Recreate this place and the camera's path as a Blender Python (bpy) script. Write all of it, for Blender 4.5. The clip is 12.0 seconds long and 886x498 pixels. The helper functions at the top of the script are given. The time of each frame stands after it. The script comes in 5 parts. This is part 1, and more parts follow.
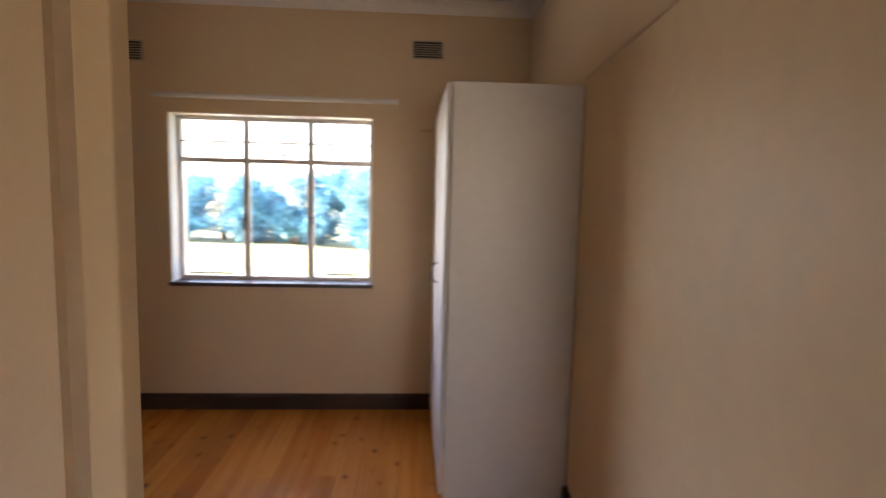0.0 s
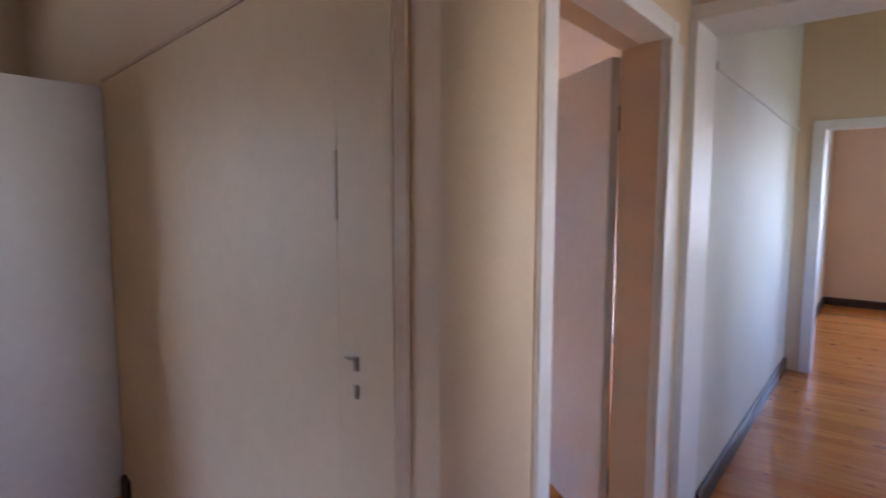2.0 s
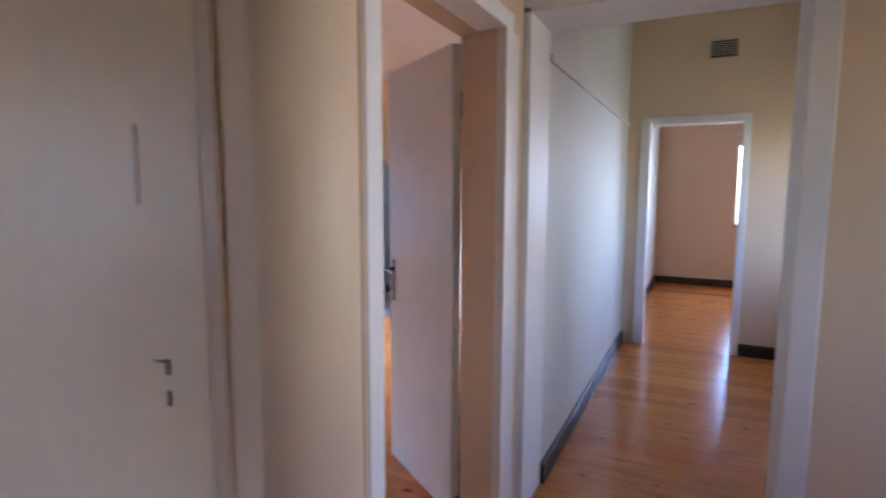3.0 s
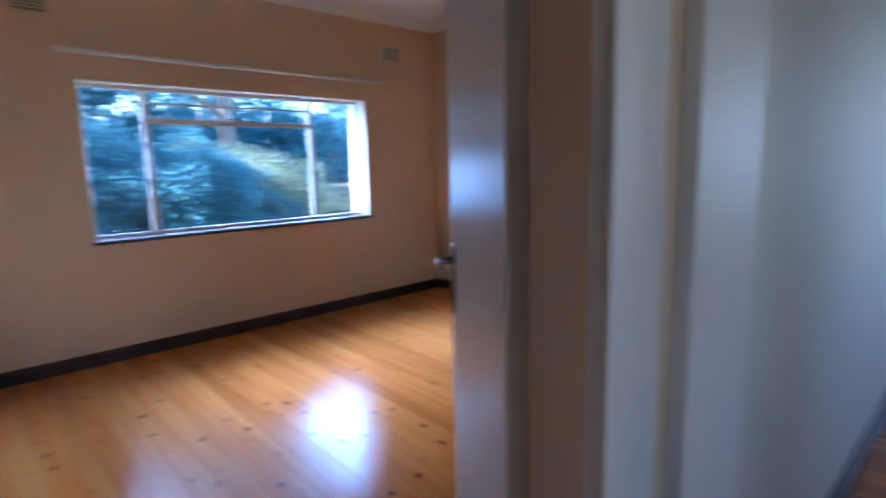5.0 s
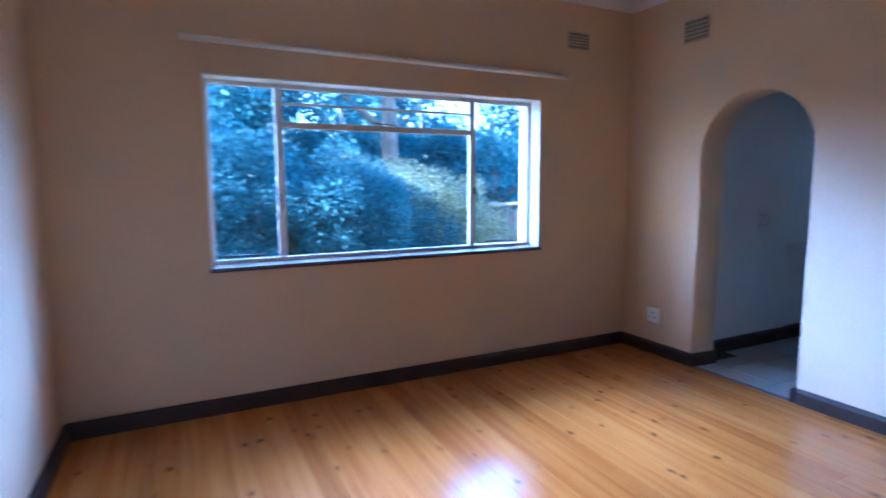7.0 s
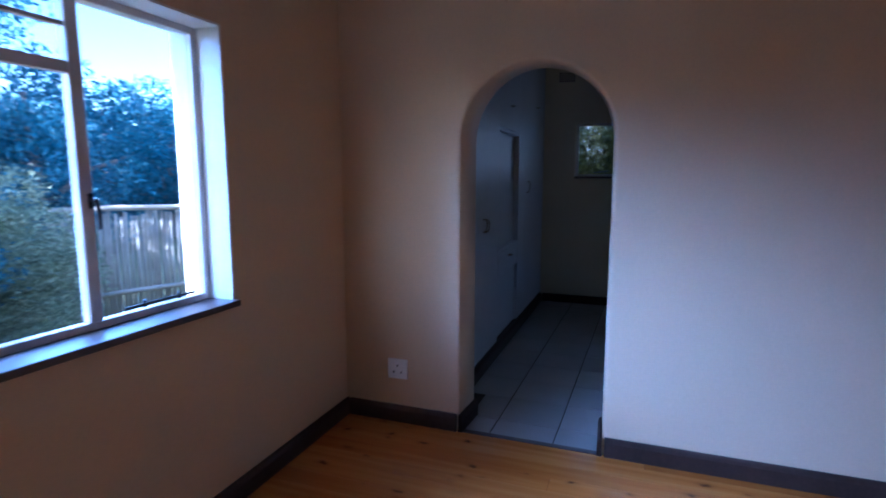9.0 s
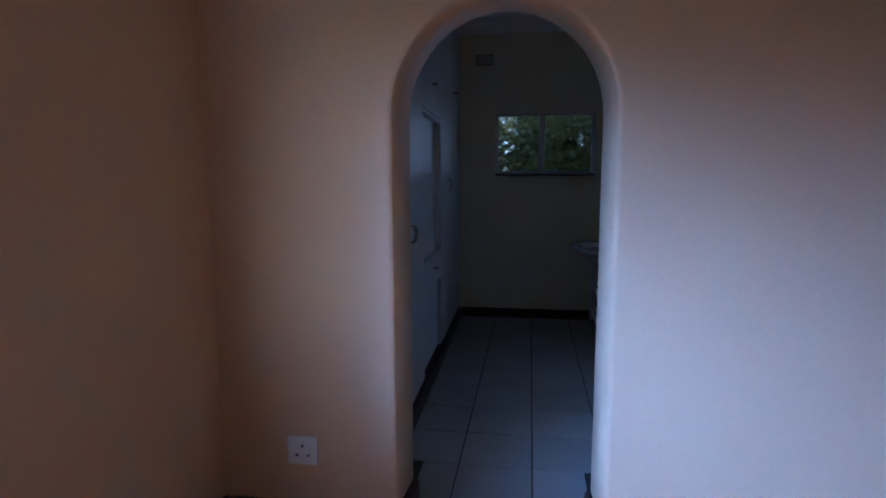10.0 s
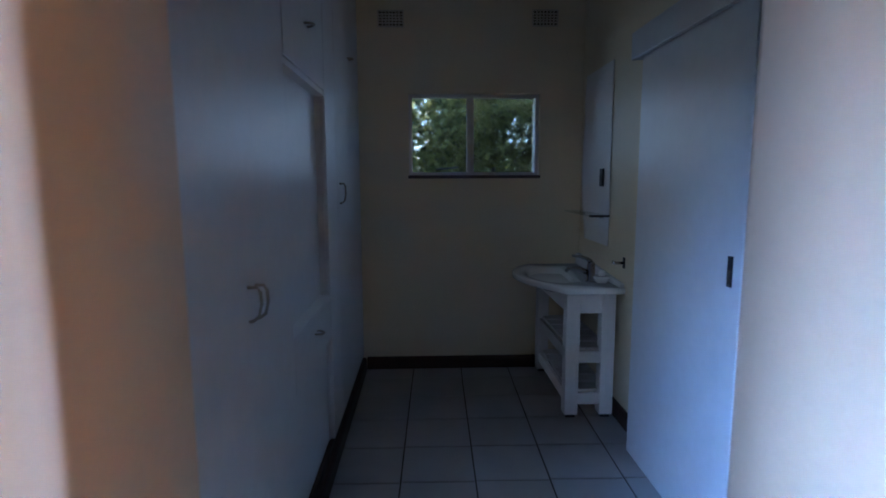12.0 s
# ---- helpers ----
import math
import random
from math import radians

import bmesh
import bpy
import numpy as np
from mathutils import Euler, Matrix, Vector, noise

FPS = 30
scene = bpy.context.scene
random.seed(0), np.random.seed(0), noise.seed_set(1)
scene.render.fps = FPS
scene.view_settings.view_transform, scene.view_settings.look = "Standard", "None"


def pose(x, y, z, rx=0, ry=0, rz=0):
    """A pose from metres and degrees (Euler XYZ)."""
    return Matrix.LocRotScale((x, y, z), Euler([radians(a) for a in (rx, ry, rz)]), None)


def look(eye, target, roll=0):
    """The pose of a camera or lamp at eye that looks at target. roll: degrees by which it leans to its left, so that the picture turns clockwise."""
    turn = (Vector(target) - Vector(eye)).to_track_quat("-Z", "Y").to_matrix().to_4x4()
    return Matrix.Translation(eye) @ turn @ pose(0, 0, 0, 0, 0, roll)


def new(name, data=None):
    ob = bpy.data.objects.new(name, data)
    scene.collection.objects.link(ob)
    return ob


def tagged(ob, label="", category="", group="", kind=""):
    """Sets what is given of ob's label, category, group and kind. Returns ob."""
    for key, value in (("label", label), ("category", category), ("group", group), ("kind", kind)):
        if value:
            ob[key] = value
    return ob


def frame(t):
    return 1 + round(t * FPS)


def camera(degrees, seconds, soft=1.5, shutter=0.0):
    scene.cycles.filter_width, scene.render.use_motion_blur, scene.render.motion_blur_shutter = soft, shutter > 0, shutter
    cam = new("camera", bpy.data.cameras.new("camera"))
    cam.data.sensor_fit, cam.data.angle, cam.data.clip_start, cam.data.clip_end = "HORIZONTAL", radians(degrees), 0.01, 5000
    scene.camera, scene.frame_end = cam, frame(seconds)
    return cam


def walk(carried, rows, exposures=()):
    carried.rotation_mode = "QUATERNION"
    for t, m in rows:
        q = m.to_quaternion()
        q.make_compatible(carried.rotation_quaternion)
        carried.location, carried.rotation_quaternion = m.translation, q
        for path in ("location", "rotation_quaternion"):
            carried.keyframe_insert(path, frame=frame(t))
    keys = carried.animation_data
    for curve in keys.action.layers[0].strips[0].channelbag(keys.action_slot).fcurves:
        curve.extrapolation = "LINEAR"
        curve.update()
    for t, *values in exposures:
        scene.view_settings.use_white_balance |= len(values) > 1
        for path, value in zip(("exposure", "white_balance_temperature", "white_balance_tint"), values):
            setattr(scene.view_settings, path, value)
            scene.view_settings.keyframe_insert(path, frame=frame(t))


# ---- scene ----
cam = camera(79.4, 12.0, soft=1.7, shutter=0.5)

PATH = [
    (0, (0.358, 0.468, 1.47), (0.479, 2.454, 1.267), 1.4),
    (0.5, (0.202, 0.34, 1.472), (0.861, 2.215, 1.255), 1.1),
    (1, (0.141, 0.218, 1.478), (1.208, 1.895, 1.257), 1.2),
    (1.5, (0.139, 0.113, 1.502), (1.495, 1.563, 1.258), 1.1),
    (2, (0.181, 0.042, 1.457), (1.716, 1.31, 1.269), 0.1),
    (2.5, (0.196, 0.009, 1.461), (1.872, 1.081, 1.255), 0.3),
    (3, (0.289, -0.019, 1.437), (2.075, 0.852, 1.216), 0.2),
    (3.2, (0.353, -0.036, 1.438), (2.168, 0.769, 1.203), 0.3),
    (4.8, (1.492, 0.296, 1.251), (3.052, 1.517, 0.977), 0.7),
    (5, (1.547, 0.283, 1.311), (2.888, 1.733, 0.997), -1.4),
    (5.5, (1.743, 0.42, 1.297), (2.612, 2.198, 1.003), -1.0),
    (6, (1.894, 0.637, 1.321), (2.544, 2.512, 1.067), -0.3),
    (6.5, (1.987, 0.936, 1.297), (2.645, 2.811, 1.067), -0.4),
    (7, (2.105, 1.262, 1.309), (2.983, 3.043, 1.069), -0.3),
    (7.5, (2.226, 1.592, 1.338), (3.498, 3.112, 1.07), -0.4),
    (7.7, (2.288, 1.735, 1.328), (3.659, 3.17, 1.076), -0.3),
    (9.5, (3.132, 3.277, 1.344), (5.066, 3.702, 1.067), 0.0),
    (10, (3.571, 3.386, 1.291), (5.534, 3.665, 1.034), -0.2),
    (10.5, (3.948, 3.512, 1.268), (5.927, 3.664, 1.024), 0.2),
    (11, (4.311, 3.517, 1.299), (6.293, 3.571, 1.039), -0.1),
    (11.5, (4.611, 3.472, 1.291), (6.596, 3.484, 1.042), -0.1),
    (12, (4.908, 3.5, 1.32), (6.89, 3.432, 1.061), -0.2),
]
walk(cam, [(t, look(eye, target, roll)) for t, eye, target, roll in PATH], exposures=((0, 4.1, 7200, 28), (0.5, 4.0, 6900, 28), (1, 4.15, 6300, 29), (1.5, 4.2, 5700, 28), (2.5, 4.2, 5350, 27), (3.2, 4.15, 5250, 26), (5, 3.15, 4700, 18), (6, 3.15, 4450, 16), (7, 3.05, 4250, 16), (7.7, 2.9, 4250, 16), (9.3, 2.05, 4200, 22), (9.7, 2.0, 4300, 22), (10, 2.2, 4400, 22), (10.5, 2.45, 4450, 21), (11, 2.6, 4450, 19), (11.5, 2.78, 4480, 18), (12, 3.2, 4600, 18)))

# ---------- world, sun, exposure ----------
world = bpy.data.worlds.new("world")
scene.world = world
world.use_nodes = True
wn = world.node_tree
sky = wn.nodes.new("ShaderNodeTexSky")
sky.sky_type = 'NISHITA'
sky.sun_disc = False
SUN_TO = Vector((-0.90, 0.02, 0.46)).normalized()
sky.sun_elevation = math.asin(SUN_TO.z)
sky.sun_rotation = math.atan2(SUN_TO.x, SUN_TO.y)
wn.links.new(sky.outputs[0], wn.nodes["Background"].inputs[0])
wn.nodes["Background"].inputs[1].default_value = 0.15
sun_data = bpy.data.lights.new("sun", 'SUN')
sun_data.energy, sun_data.angle, sun_data.color = 5.0, radians(0.5), (1.0, 0.90, 0.76)
sun = new("sun", sun_data)
sun.matrix_world = look((0, 0, 0), -SUN_TO)


def window_light(name, place, target, w, h, watts, color, spread):
    """Sky light that comes in at a window's opening, seen or added."""
    d = bpy.data.lights.new(name, 'AREA')
    d.shape, d.size, d.size_y, d.energy, d.color, d.spread = 'RECTANGLE', w, h, watts, color, radians(spread)
    new(name, d).matrix_world = look(place, target)


SKY_BLUE = (0.42, 0.65, 1.0)
window_light("window_light_bedroom", (4.15, 4.78, 1.12), (3.93, 3.78, 0.64), 0.45, 0.50, 0.55, SKY_BLUE, 90)
window_light("window_light_bedroom_east", (2.77, 5.42, 1.77), (3.47, 4.71, 1.42), 2.2, 0.98, 4.6, SKY_BLUE, 36)
window_light("window_light_bedroom_west", (4.27, 5.41, 1.87), (3.47, 4.81, 1.42), 1.5, 0.98, 3.3, SKY_BLUE, 50)
window_light("window_light_bedroom_floor", (3.37, 4.74, 1.42), (3.48, 4.07, 0.78), 2.2, 1.0, 3.5, (0.62, 0.75, 1.0), 42)
window_light("window_light_lobby", (-2.70, -1.45, 1.50), (1.12, 1.70, 0.0), 1.05, 0.95, 0.11, (0.55, 0.70, 1.0), 22)
# added fill lamp behind the camera, brightens the door wall
window_light("fill_light_lobby_south", (1.45, -2.48, 1.50), (1.35, 0.6, 1.45), 0.85, 1.0, 0.24, (0.98, 0.90, 0.76), 62)
window_light("window_light_first_room", (-0.55, 4.30, 1.42), (0.0, 3.40, 1.40), 1.25, 1.05, 0.50, (0.76, 0.82, 0.96), 130)
window_light("window_light_corridor", (4.62, -1.58, 1.48), (4.5, -0.58, 1.28), 0.9, 1.0, 0.21, (0.62, 0.74, 0.98), 110)
window_light("window_light_far_room", (9.52, -1.2, 1.5), (8.5, -1.0, 1.2), 1.4, 1.1, 3.7, (0.74, 0.84, 1.0), 160)
window_light("window_light_dressing", (8.575, 3.16, 1.62), (7.575, 3.16, 1.62), 0.80, 0.48, 0.075, (0.80, 0.92, 0.95), 120)

# ---------- materials ----------


def mat_new(name):
    m = bpy.data.materials.new(name)
    m.use_nodes = True
    return m, m.node_tree.nodes, m.node_tree.links, m.node_tree.nodes["Principled BSDF"]


def ramp(nodes, stops):
    r = nodes.new("ShaderNodeValToRGB")
    els = r.color_ramp.elements
    while len(els) < len(stops):
        els.new(0.5)
    for e, (p, c) in zip(els, stops):
        e.position = p
        e.color = (*c, 1)
    return r


def noise_node(nodes, links, coord, scale, detail=4.0, rough=0.55, mapping=None):
    n = nodes.new("ShaderNodeTexNoise")
    n.inputs["Scale"].default_value = scale
    n.inputs["Detail"].default_value = detail
    n.inputs["Roughness"].default_value = rough
    if mapping:
        mp = nodes.new("ShaderNodeMapping")
        mp.inputs["Scale"].default_value = mapping
        links.new(coord, mp.inputs[0])
        coord = mp.outputs[0]
    links.new(coord, n.inputs["Vector"])
    return n


def bump_from(nodes, links, sock, b, strength, distance):
    bp = nodes.new("ShaderNodeBump")
    bp.inputs["Strength"].default_value = strength
    bp.inputs["Distance"].default_value = distance
    links.new(sock, bp.inputs["Height"])
    links.new(bp.outputs[0], b.inputs["Normal"])


def mottled(name, col, rough=0.6, spread=0.07, big=1.3, fine=60.0, bump=0.15, dist=0.002, metal=0.0, rough_spread=0.08, coat=0.0):
    """A painted or plastered surface: patchy tone, fine grain, slight relief."""
    m, nodes, links, b = mat_new(name)
    tc = nodes.new("ShaderNodeNewGeometry").outputs["Position"]
    n1 = noise_node(nodes, links, tc, big, 5)
    n2 = noise_node(nodes, links, tc, fine, 3)
    lo = tuple(c * (1 - spread * 1.6) for c in col)
    hi = tuple(min(1, c * (1 + spread)) for c in col)
    r = ramp(nodes, [(0.3, lo), (0.7, hi)])
    mix = nodes.new("ShaderNodeMath")
    mix.operation = 'MULTIPLY_ADD'
    links.new(n2.outputs[0], mix.inputs[0])
    mix.inputs[1].default_value = 0.35
    sub = nodes.new("ShaderNodeMath")
    sub.operation = 'SUBTRACT'
    links.new(n1.outputs[0], sub.inputs[0])
    sub.inputs[1].default_value = 0.17
    links.new(sub.outputs[0], mix.inputs[2])
    links.new(mix.outputs[0], r.inputs[0])
    links.new(r.outputs[0], b.inputs["Base Color"])
    rr = nodes.new("ShaderNodeMapRange")
    links.new(n1.outputs[0], rr.inputs[0])
    rr.inputs[3].default_value = max(0.02, rough - rough_spread)
    rr.inputs[4].default_value = min(1, rough + rough_spread)
    links.new(rr.outputs[0], b.inputs["Roughness"])
    b.inputs["Metallic"].default_value = metal
    b.inputs["Coat Weight"].default_value = coat
    bump_from(nodes, links, mix.outputs[0], b, bump, dist)
    return m


def pine_floor():
    m, nodes, links, b = mat_new("varnished_pine")
    tc = nodes.new("ShaderNodeTexCoord").outputs["Object"]
    info = nodes.new("ShaderNodeObjectInfo").outputs["Random"]
    off = nodes.new("ShaderNodeVectorMath")
    off.operation = 'SCALE'
    off.inputs[0].default_value = (31.0, 77.0, 0.0)
    links.new(info, off.inputs["Scale"])
    add = nodes.new("ShaderNodeVectorMath")
    links.new(tc, add.inputs[0])
    links.new(off.outputs[0], add.inputs[1])
    v = add.outputs[0]
    grain = noise_node(nodes, links, v, 1.0, 5, 0.6, (22.0, 0.8, 1.0))
    tone = noise_node(nodes, links, v, 1.0, 2, 0.5, (5.0, 0.9, 1.0))
    r = ramp(nodes, [(0.25, (0.48, 0.160, 0.027)), (0.5, (0.62, 0.235, 0.045)), (0.75, (0.70, 0.31, 0.075))])
    links.new(grain.outputs[0], r.inputs[0])
    r2 = ramp(nodes, [(0.25, (0.80, 0.72, 0.62)), (0.75, (1.0, 1.0, 1.0))])
    links.new(tone.outputs[0], r2.inputs[0])
    m1 = nodes.new("ShaderNodeMix")
    m1.data_type, m1.blend_type = 'RGBA', 'MULTIPLY'
    m1.inputs[0].default_value = 0.8
    links.new(r.outputs[0], m1.inputs[6])
    links.new(r2.outputs[0], m1.inputs[7])
    # per-board tone
    r3 = ramp(nodes, [(0.0, (0.70, 0.60, 0.50)), (0.35, (0.95, 0.93, 0.88)), (0.7, (1, 1, 1)), (1.0, (0.90, 0.78, 0.62))])
    links.new(info, r3.inputs[0])
    m2 = nodes.new("ShaderNodeMix")
    m2.data_type, m2.blend_type = 'RGBA', 'MULTIPLY'
    m2.inputs[0].default_value = 1.0
    links.new(m1.outputs[2], m2.inputs[6])
    links.new(r3.outputs[0], m2.inputs[7])
    # knots
    warp = noise_node(nodes, links, v, 14.0, 2)
    wadd = nodes.new("ShaderNodeVectorMath")
    wadd.operation = 'MULTIPLY_ADD'
    links.new(warp.outputs[1], wadd.inputs[0])
    wadd.inputs[1].default_value = (0.045, 0.06, 0.0)
    links.new(v, wadd.inputs[2])
    mp = nodes.new("ShaderNodeMapping")
    mp.inputs["Scale"].default_value = (9.5, 6.0, 0.0)
    links.new(wadd.outputs[0], mp.inputs[0])
    vor = nodes.new("ShaderNodeTexVoronoi")
    vor.inputs["Scale"].default_value = 1.0
    links.new(mp.outputs[0], vor.inputs["Vector"])
    kr = ramp(nodes, [(0.05, (1, 1, 1)), (0.11, (0.60, 0.60, 0.60)), (0.16, (0.18, 0.18, 0.18)), (0.30, (0, 0, 0))])
    links.new(vor.outputs["Distance"], kr.inputs[0])
    sep = nodes.new("ShaderNodeSeparateColor")
    links.new(vor.outputs["Color"], sep.inputs[0])
    gt = nodes.new("ShaderNodeMath")
    gt.operation = 'GREATER_THAN'
    gt.inputs[1].default_value = 0.25
    links.new(sep.outputs[0], gt.inputs[0])
    kmul = nodes.new("ShaderNodeMath")
    kmul.operation = 'MULTIPLY'
    links.new(kr.outputs[0], kmul.inputs[0])
    links.new(gt.outputs[0], kmul.inputs[1])
    km2 = nodes.new("ShaderNodeMath")
    km2.operation = 'MULTIPLY'
    links.new(kmul.outputs[0], km2.inputs[0])
    km2.inputs[1].default_value = 0.93
    m3 = nodes.new("ShaderNodeMix")
    m3.data_type = 'RGBA'
    links.new(km2.outputs[0], m3.inputs[0])
    links.new(m2.outputs[2], m3.inputs[6])
    m3.inputs[7].default_value = (0.085, 0.028, 0.010, 1)
    links.new(m3.outputs[2], b.inputs["Base Color"])
    wear = noise_node(nodes, links, nodes.new("ShaderNodeNewGeometry").outputs["Position"], 2.3, 4)
    rr = nodes.new("ShaderNodeMapRange")
    links.new(wear.outputs[0], rr.inputs[0])
    rr.inputs[1].default_value, rr.inputs[2].default_value = 0.3, 0.75
    rr.inputs[3].default_value, rr.inputs[4].default_value = 0.15, 0.245
    links.new(rr.outputs[0], b.inputs["Roughness"])
    bump_from(nodes, links, grain.outputs[0], b, 0.12, 0.0012)
    return m


def floor_tile():
    m, nodes, links, b = mat_new("ceramic_floor_tile")
    pos = nodes.new("ShaderNodeNewGeometry").outputs["Position"]
    n = noise_node(nodes, links, pos, 3.0, 5)
    n2 = noise_node(nodes, links, pos, 40.0, 3)
    info = nodes.new("ShaderNodeObjectInfo").outputs["Random"]
    a = nodes.new("ShaderNodeMath")
    a.operation = 'MULTIPLY_ADD'
    links.new(info, a.inputs[0])
    a.inputs[1].default_value = 0.25
    links.new(n.outputs[0], a.inputs[2])
    r = ramp(nodes, [(0.3, (0.31, 0.295, 0.28)), (0.9, (0.42, 0.40, 0.385))])
    links.new(a.outputs[0], r.inputs[0])
    links.new(r.outputs[0], b.inputs["Base Color"])
    rr = nodes.new("ShaderNodeMapRange")
    links.new(n2.outputs[0], rr.inputs[0])
    rr.inputs[3].default_value, rr.inputs[4].default_value = 0.30, 0.44
    links.new(rr.outputs[0], b.inputs["Roughness"])
    bump_from(nodes, links, n2.outputs[0], b, 0.08, 0.001)
    return m


def leafy(name, dark, light):
    m, nodes, links, b = mat_new(name)
    isl = nodes.new("ShaderNodeNewGeometry").outputs["Random Per Island"]
    # random leaf tone; the palest stops paint in highlights that sparkle
    r = ramp(nodes, [(0.0, dark), (0.55, light), (0.86, tuple(min(1, c * 1.5) for c in light)), (1.0, tuple(min(1, c * 1.6 + 0.05) for c in light))])
    links.new(isl, r.inputs[0])
    links.new(r.outputs[0], b.inputs["Base Color"])
    b.inputs["Roughness"].default_value = 0.7
    b.inputs["Specular IOR Level"].default_value = 0.25
    tr = nodes.new("ShaderNodeBsdfTranslucent")
    links.new(r.outputs[0], tr.inputs[0])
    ms = nodes.new("ShaderNodeMixShader")
    ms.inputs[0].default_value = 0.4
    links.new(b.outputs[0], ms.inputs[1])
    links.new(tr.outputs[0], ms.inputs[2])
    links.new(ms.outputs[0], nodes["Material Output"].inputs[0])
    return m


def clear_glass():
    m, nodes, links, b = mat_new("clear_glass")
    t = nodes.new("ShaderNodeBsdfTransparent")
    t.inputs[0].default_value = (0.93, 0.96, 0.96, 1)
    g = nodes.new("ShaderNodeBsdfGlossy")
    g.inputs["Roughness"].default_value = 0.02
    lw = nodes.new("ShaderNodeLayerWeight")
    pw = nodes.new("ShaderNodeMath")
    pw.operation = 'POWER'
    links.new(lw.outputs["Facing"], pw.inputs[0])
    pw.inputs[1].default_value = 5.0
    f = nodes.new("ShaderNodeMath")
    f.operation = 'MULTIPLY_ADD'
    links.new(pw.outputs[0], f.inputs[0])
    f.inputs[1].default_value, f.inputs[2].default_value = 0.45, 0.025
    ms = nodes.new("ShaderNodeMixShader")
    links.new(f.outputs[0], ms.inputs[0])
    links.new(t.outputs[0], ms.inputs[1])
    links.new(g.outputs[0], ms.inputs[2])
    links.new(ms.outputs[0], nodes["Material Output"].inputs[0])
    return m


def obscure_glass():
    m, nodes, links, b = mat_new("obscure_glass")
    b.inputs["Transmission Weight"].default_value = 1.0
    b.inputs["Roughness"].default_value = 0.06
    b.inputs["IOR"].default_value = 1.2
    pos = nodes.new("ShaderNodeNewGeometry").outputs["Position"]
    v = nodes.new("ShaderNodeTexVoronoi")
    v.inputs["Scale"].default_value = 55.0
    links.new(pos, v.inputs["Vector"])
    bump_from(nodes, links, v.outputs["Distance"], b, 0.45, 0.006)
    return m


def simple(name, col, rough=0.4, metal=0.0):
    return mottled(name, col, rough, 0.04, 6.0, 120.0, 0.05, 0.0006, metal, 0.05)


M_WALL = mottled("cream_wall_paint", (0.68, 0.515, 0.345), 0.58, 0.045, 0.9, 75.0, 0.22, 0.0022)
M_WALL_B = mottled("beige_wall_paint", (0.68, 0.485, 0.30), 0.55, 0.045, 0.9, 75.0, 0.22, 0.0022)
M_WALL_K = mottled("pale_corridor_paint", (0.64, 0.61, 0.52), 0.66, 0.045, 0.9, 75.0, 0.22, 0.0022)
M_WALL_C = mottled("pale_bathroom_paint", (0.70, 0.60, 0.41), 0.5, 0.05, 1.1, 75.0, 0.2, 0.002)
M_CEIL = mottled("white_ceiling_paint", (0.78, 0.75, 0.72), 0.7, 0.03, 0.8, 50.0, 0.15, 0.002)
M_GLOSS = mottled("white_gloss_paint", (0.74, 0.70, 0.66), 0.50, 0.04, 2.0, 25.0, 0.14, 0.0015)
M_DOOR = mottled("off_white_door_paint", (0.74, 0.70, 0.65), 0.31, 0.05, 1.5, 18.0, 0.04, 0.0010, rough_spread=0.02)
M_DOOR.node_tree.nodes["Principled BSDF"].inputs["Specular IOR Level"].default_value = 0.07
M_CUPB = mottled("pale_cupboard_paint", (0.66, 0.65, 0.65), 0.38, 0.05, 1.5, 22.0, 0.12, 0.0012)
M_PANEL = mottled("cream_panel_paint", (0.70, 0.53, 0.33), 0.55, 0.05, 1.4, 16.0, 0.12, 0.0015)
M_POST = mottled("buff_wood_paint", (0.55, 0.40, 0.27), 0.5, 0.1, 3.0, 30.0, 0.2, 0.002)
M_SKIRT = mottled("dark_brown_skirting", (0.050, 0.026, 0.018), 0.50, 0.25, 4.0, 50.0, 0.2, 0.0015)
M_SKIRT.node_tree.nodes["Principled BSDF"].inputs["Specular IOR Level"].default_value = 0.28
M_SILL = mottled("dark_slate_sill", (0.075, 0.055, 0.055), 0.38, 0.2, 5.0, 60.0, 0.15, 0.001)
M_REVEAL = mottled("white_reveal_paint", (0.80, 0.78, 0.75), 0.5, 0.03, 2.0, 60.0, 0.15, 0.0015)
M_STEEL = mottled("painted_steel_frame", (0.68, 0.62, 0.58), 0.38, 0.07, 6.0, 50.0, 0.15, 0.001)
M_IRON = mottled("blackened_iron", (0.04, 0.037, 0.035), 0.4, 0.2, 9.0, 80.0, 0.2, 0.0008, 0.6)
M_CHROME = mottled("worn_chrome", (0.40, 0.40, 0.42), 0.21, 0.06, 12.0, 90.0, 0.06, 0.0005, 1.0)
M_BRASS = mottled("dull_plated_metal", (0.33, 0.29, 0.24), 0.35, 0.1, 14.0, 90.0, 0.1, 0.0005, 0.9)
M_DARK = mottled("dark_gap", (0.015, 0.013, 0.012), 0.9, 0.2)
M_VENT = mottled("painted_vent", (0.50, 0.44, 0.35), 0.6, 0.08, 9.0, 90.0, 0.2, 0.001)
M_PLASTIC = simple("white_plastic", (0.80, 0.79, 0.77), 0.32)
M_BLACK = simple("black_plastic", (0.02, 0.02, 0.022), 0.35)
M_CERAMIC = simple("white_ceramic", (0.80, 0.80, 0.79), 0.12)
M_VANITY = mottled("white_painted_wood", (0.70, 0.67, 0.64), 0.4, 0.06, 3.0, 40.0, 0.2, 0.0015)
M_GROUT = mottled("dark_grout", (0.055, 0.05, 0.045), 0.85, 0.2, 5.0, 90.0, 0.3, 0.001)
M_SUBFLOOR = mottled("dark_subfloor", (0.05, 0.025, 0.012), 0.9, 0.2)
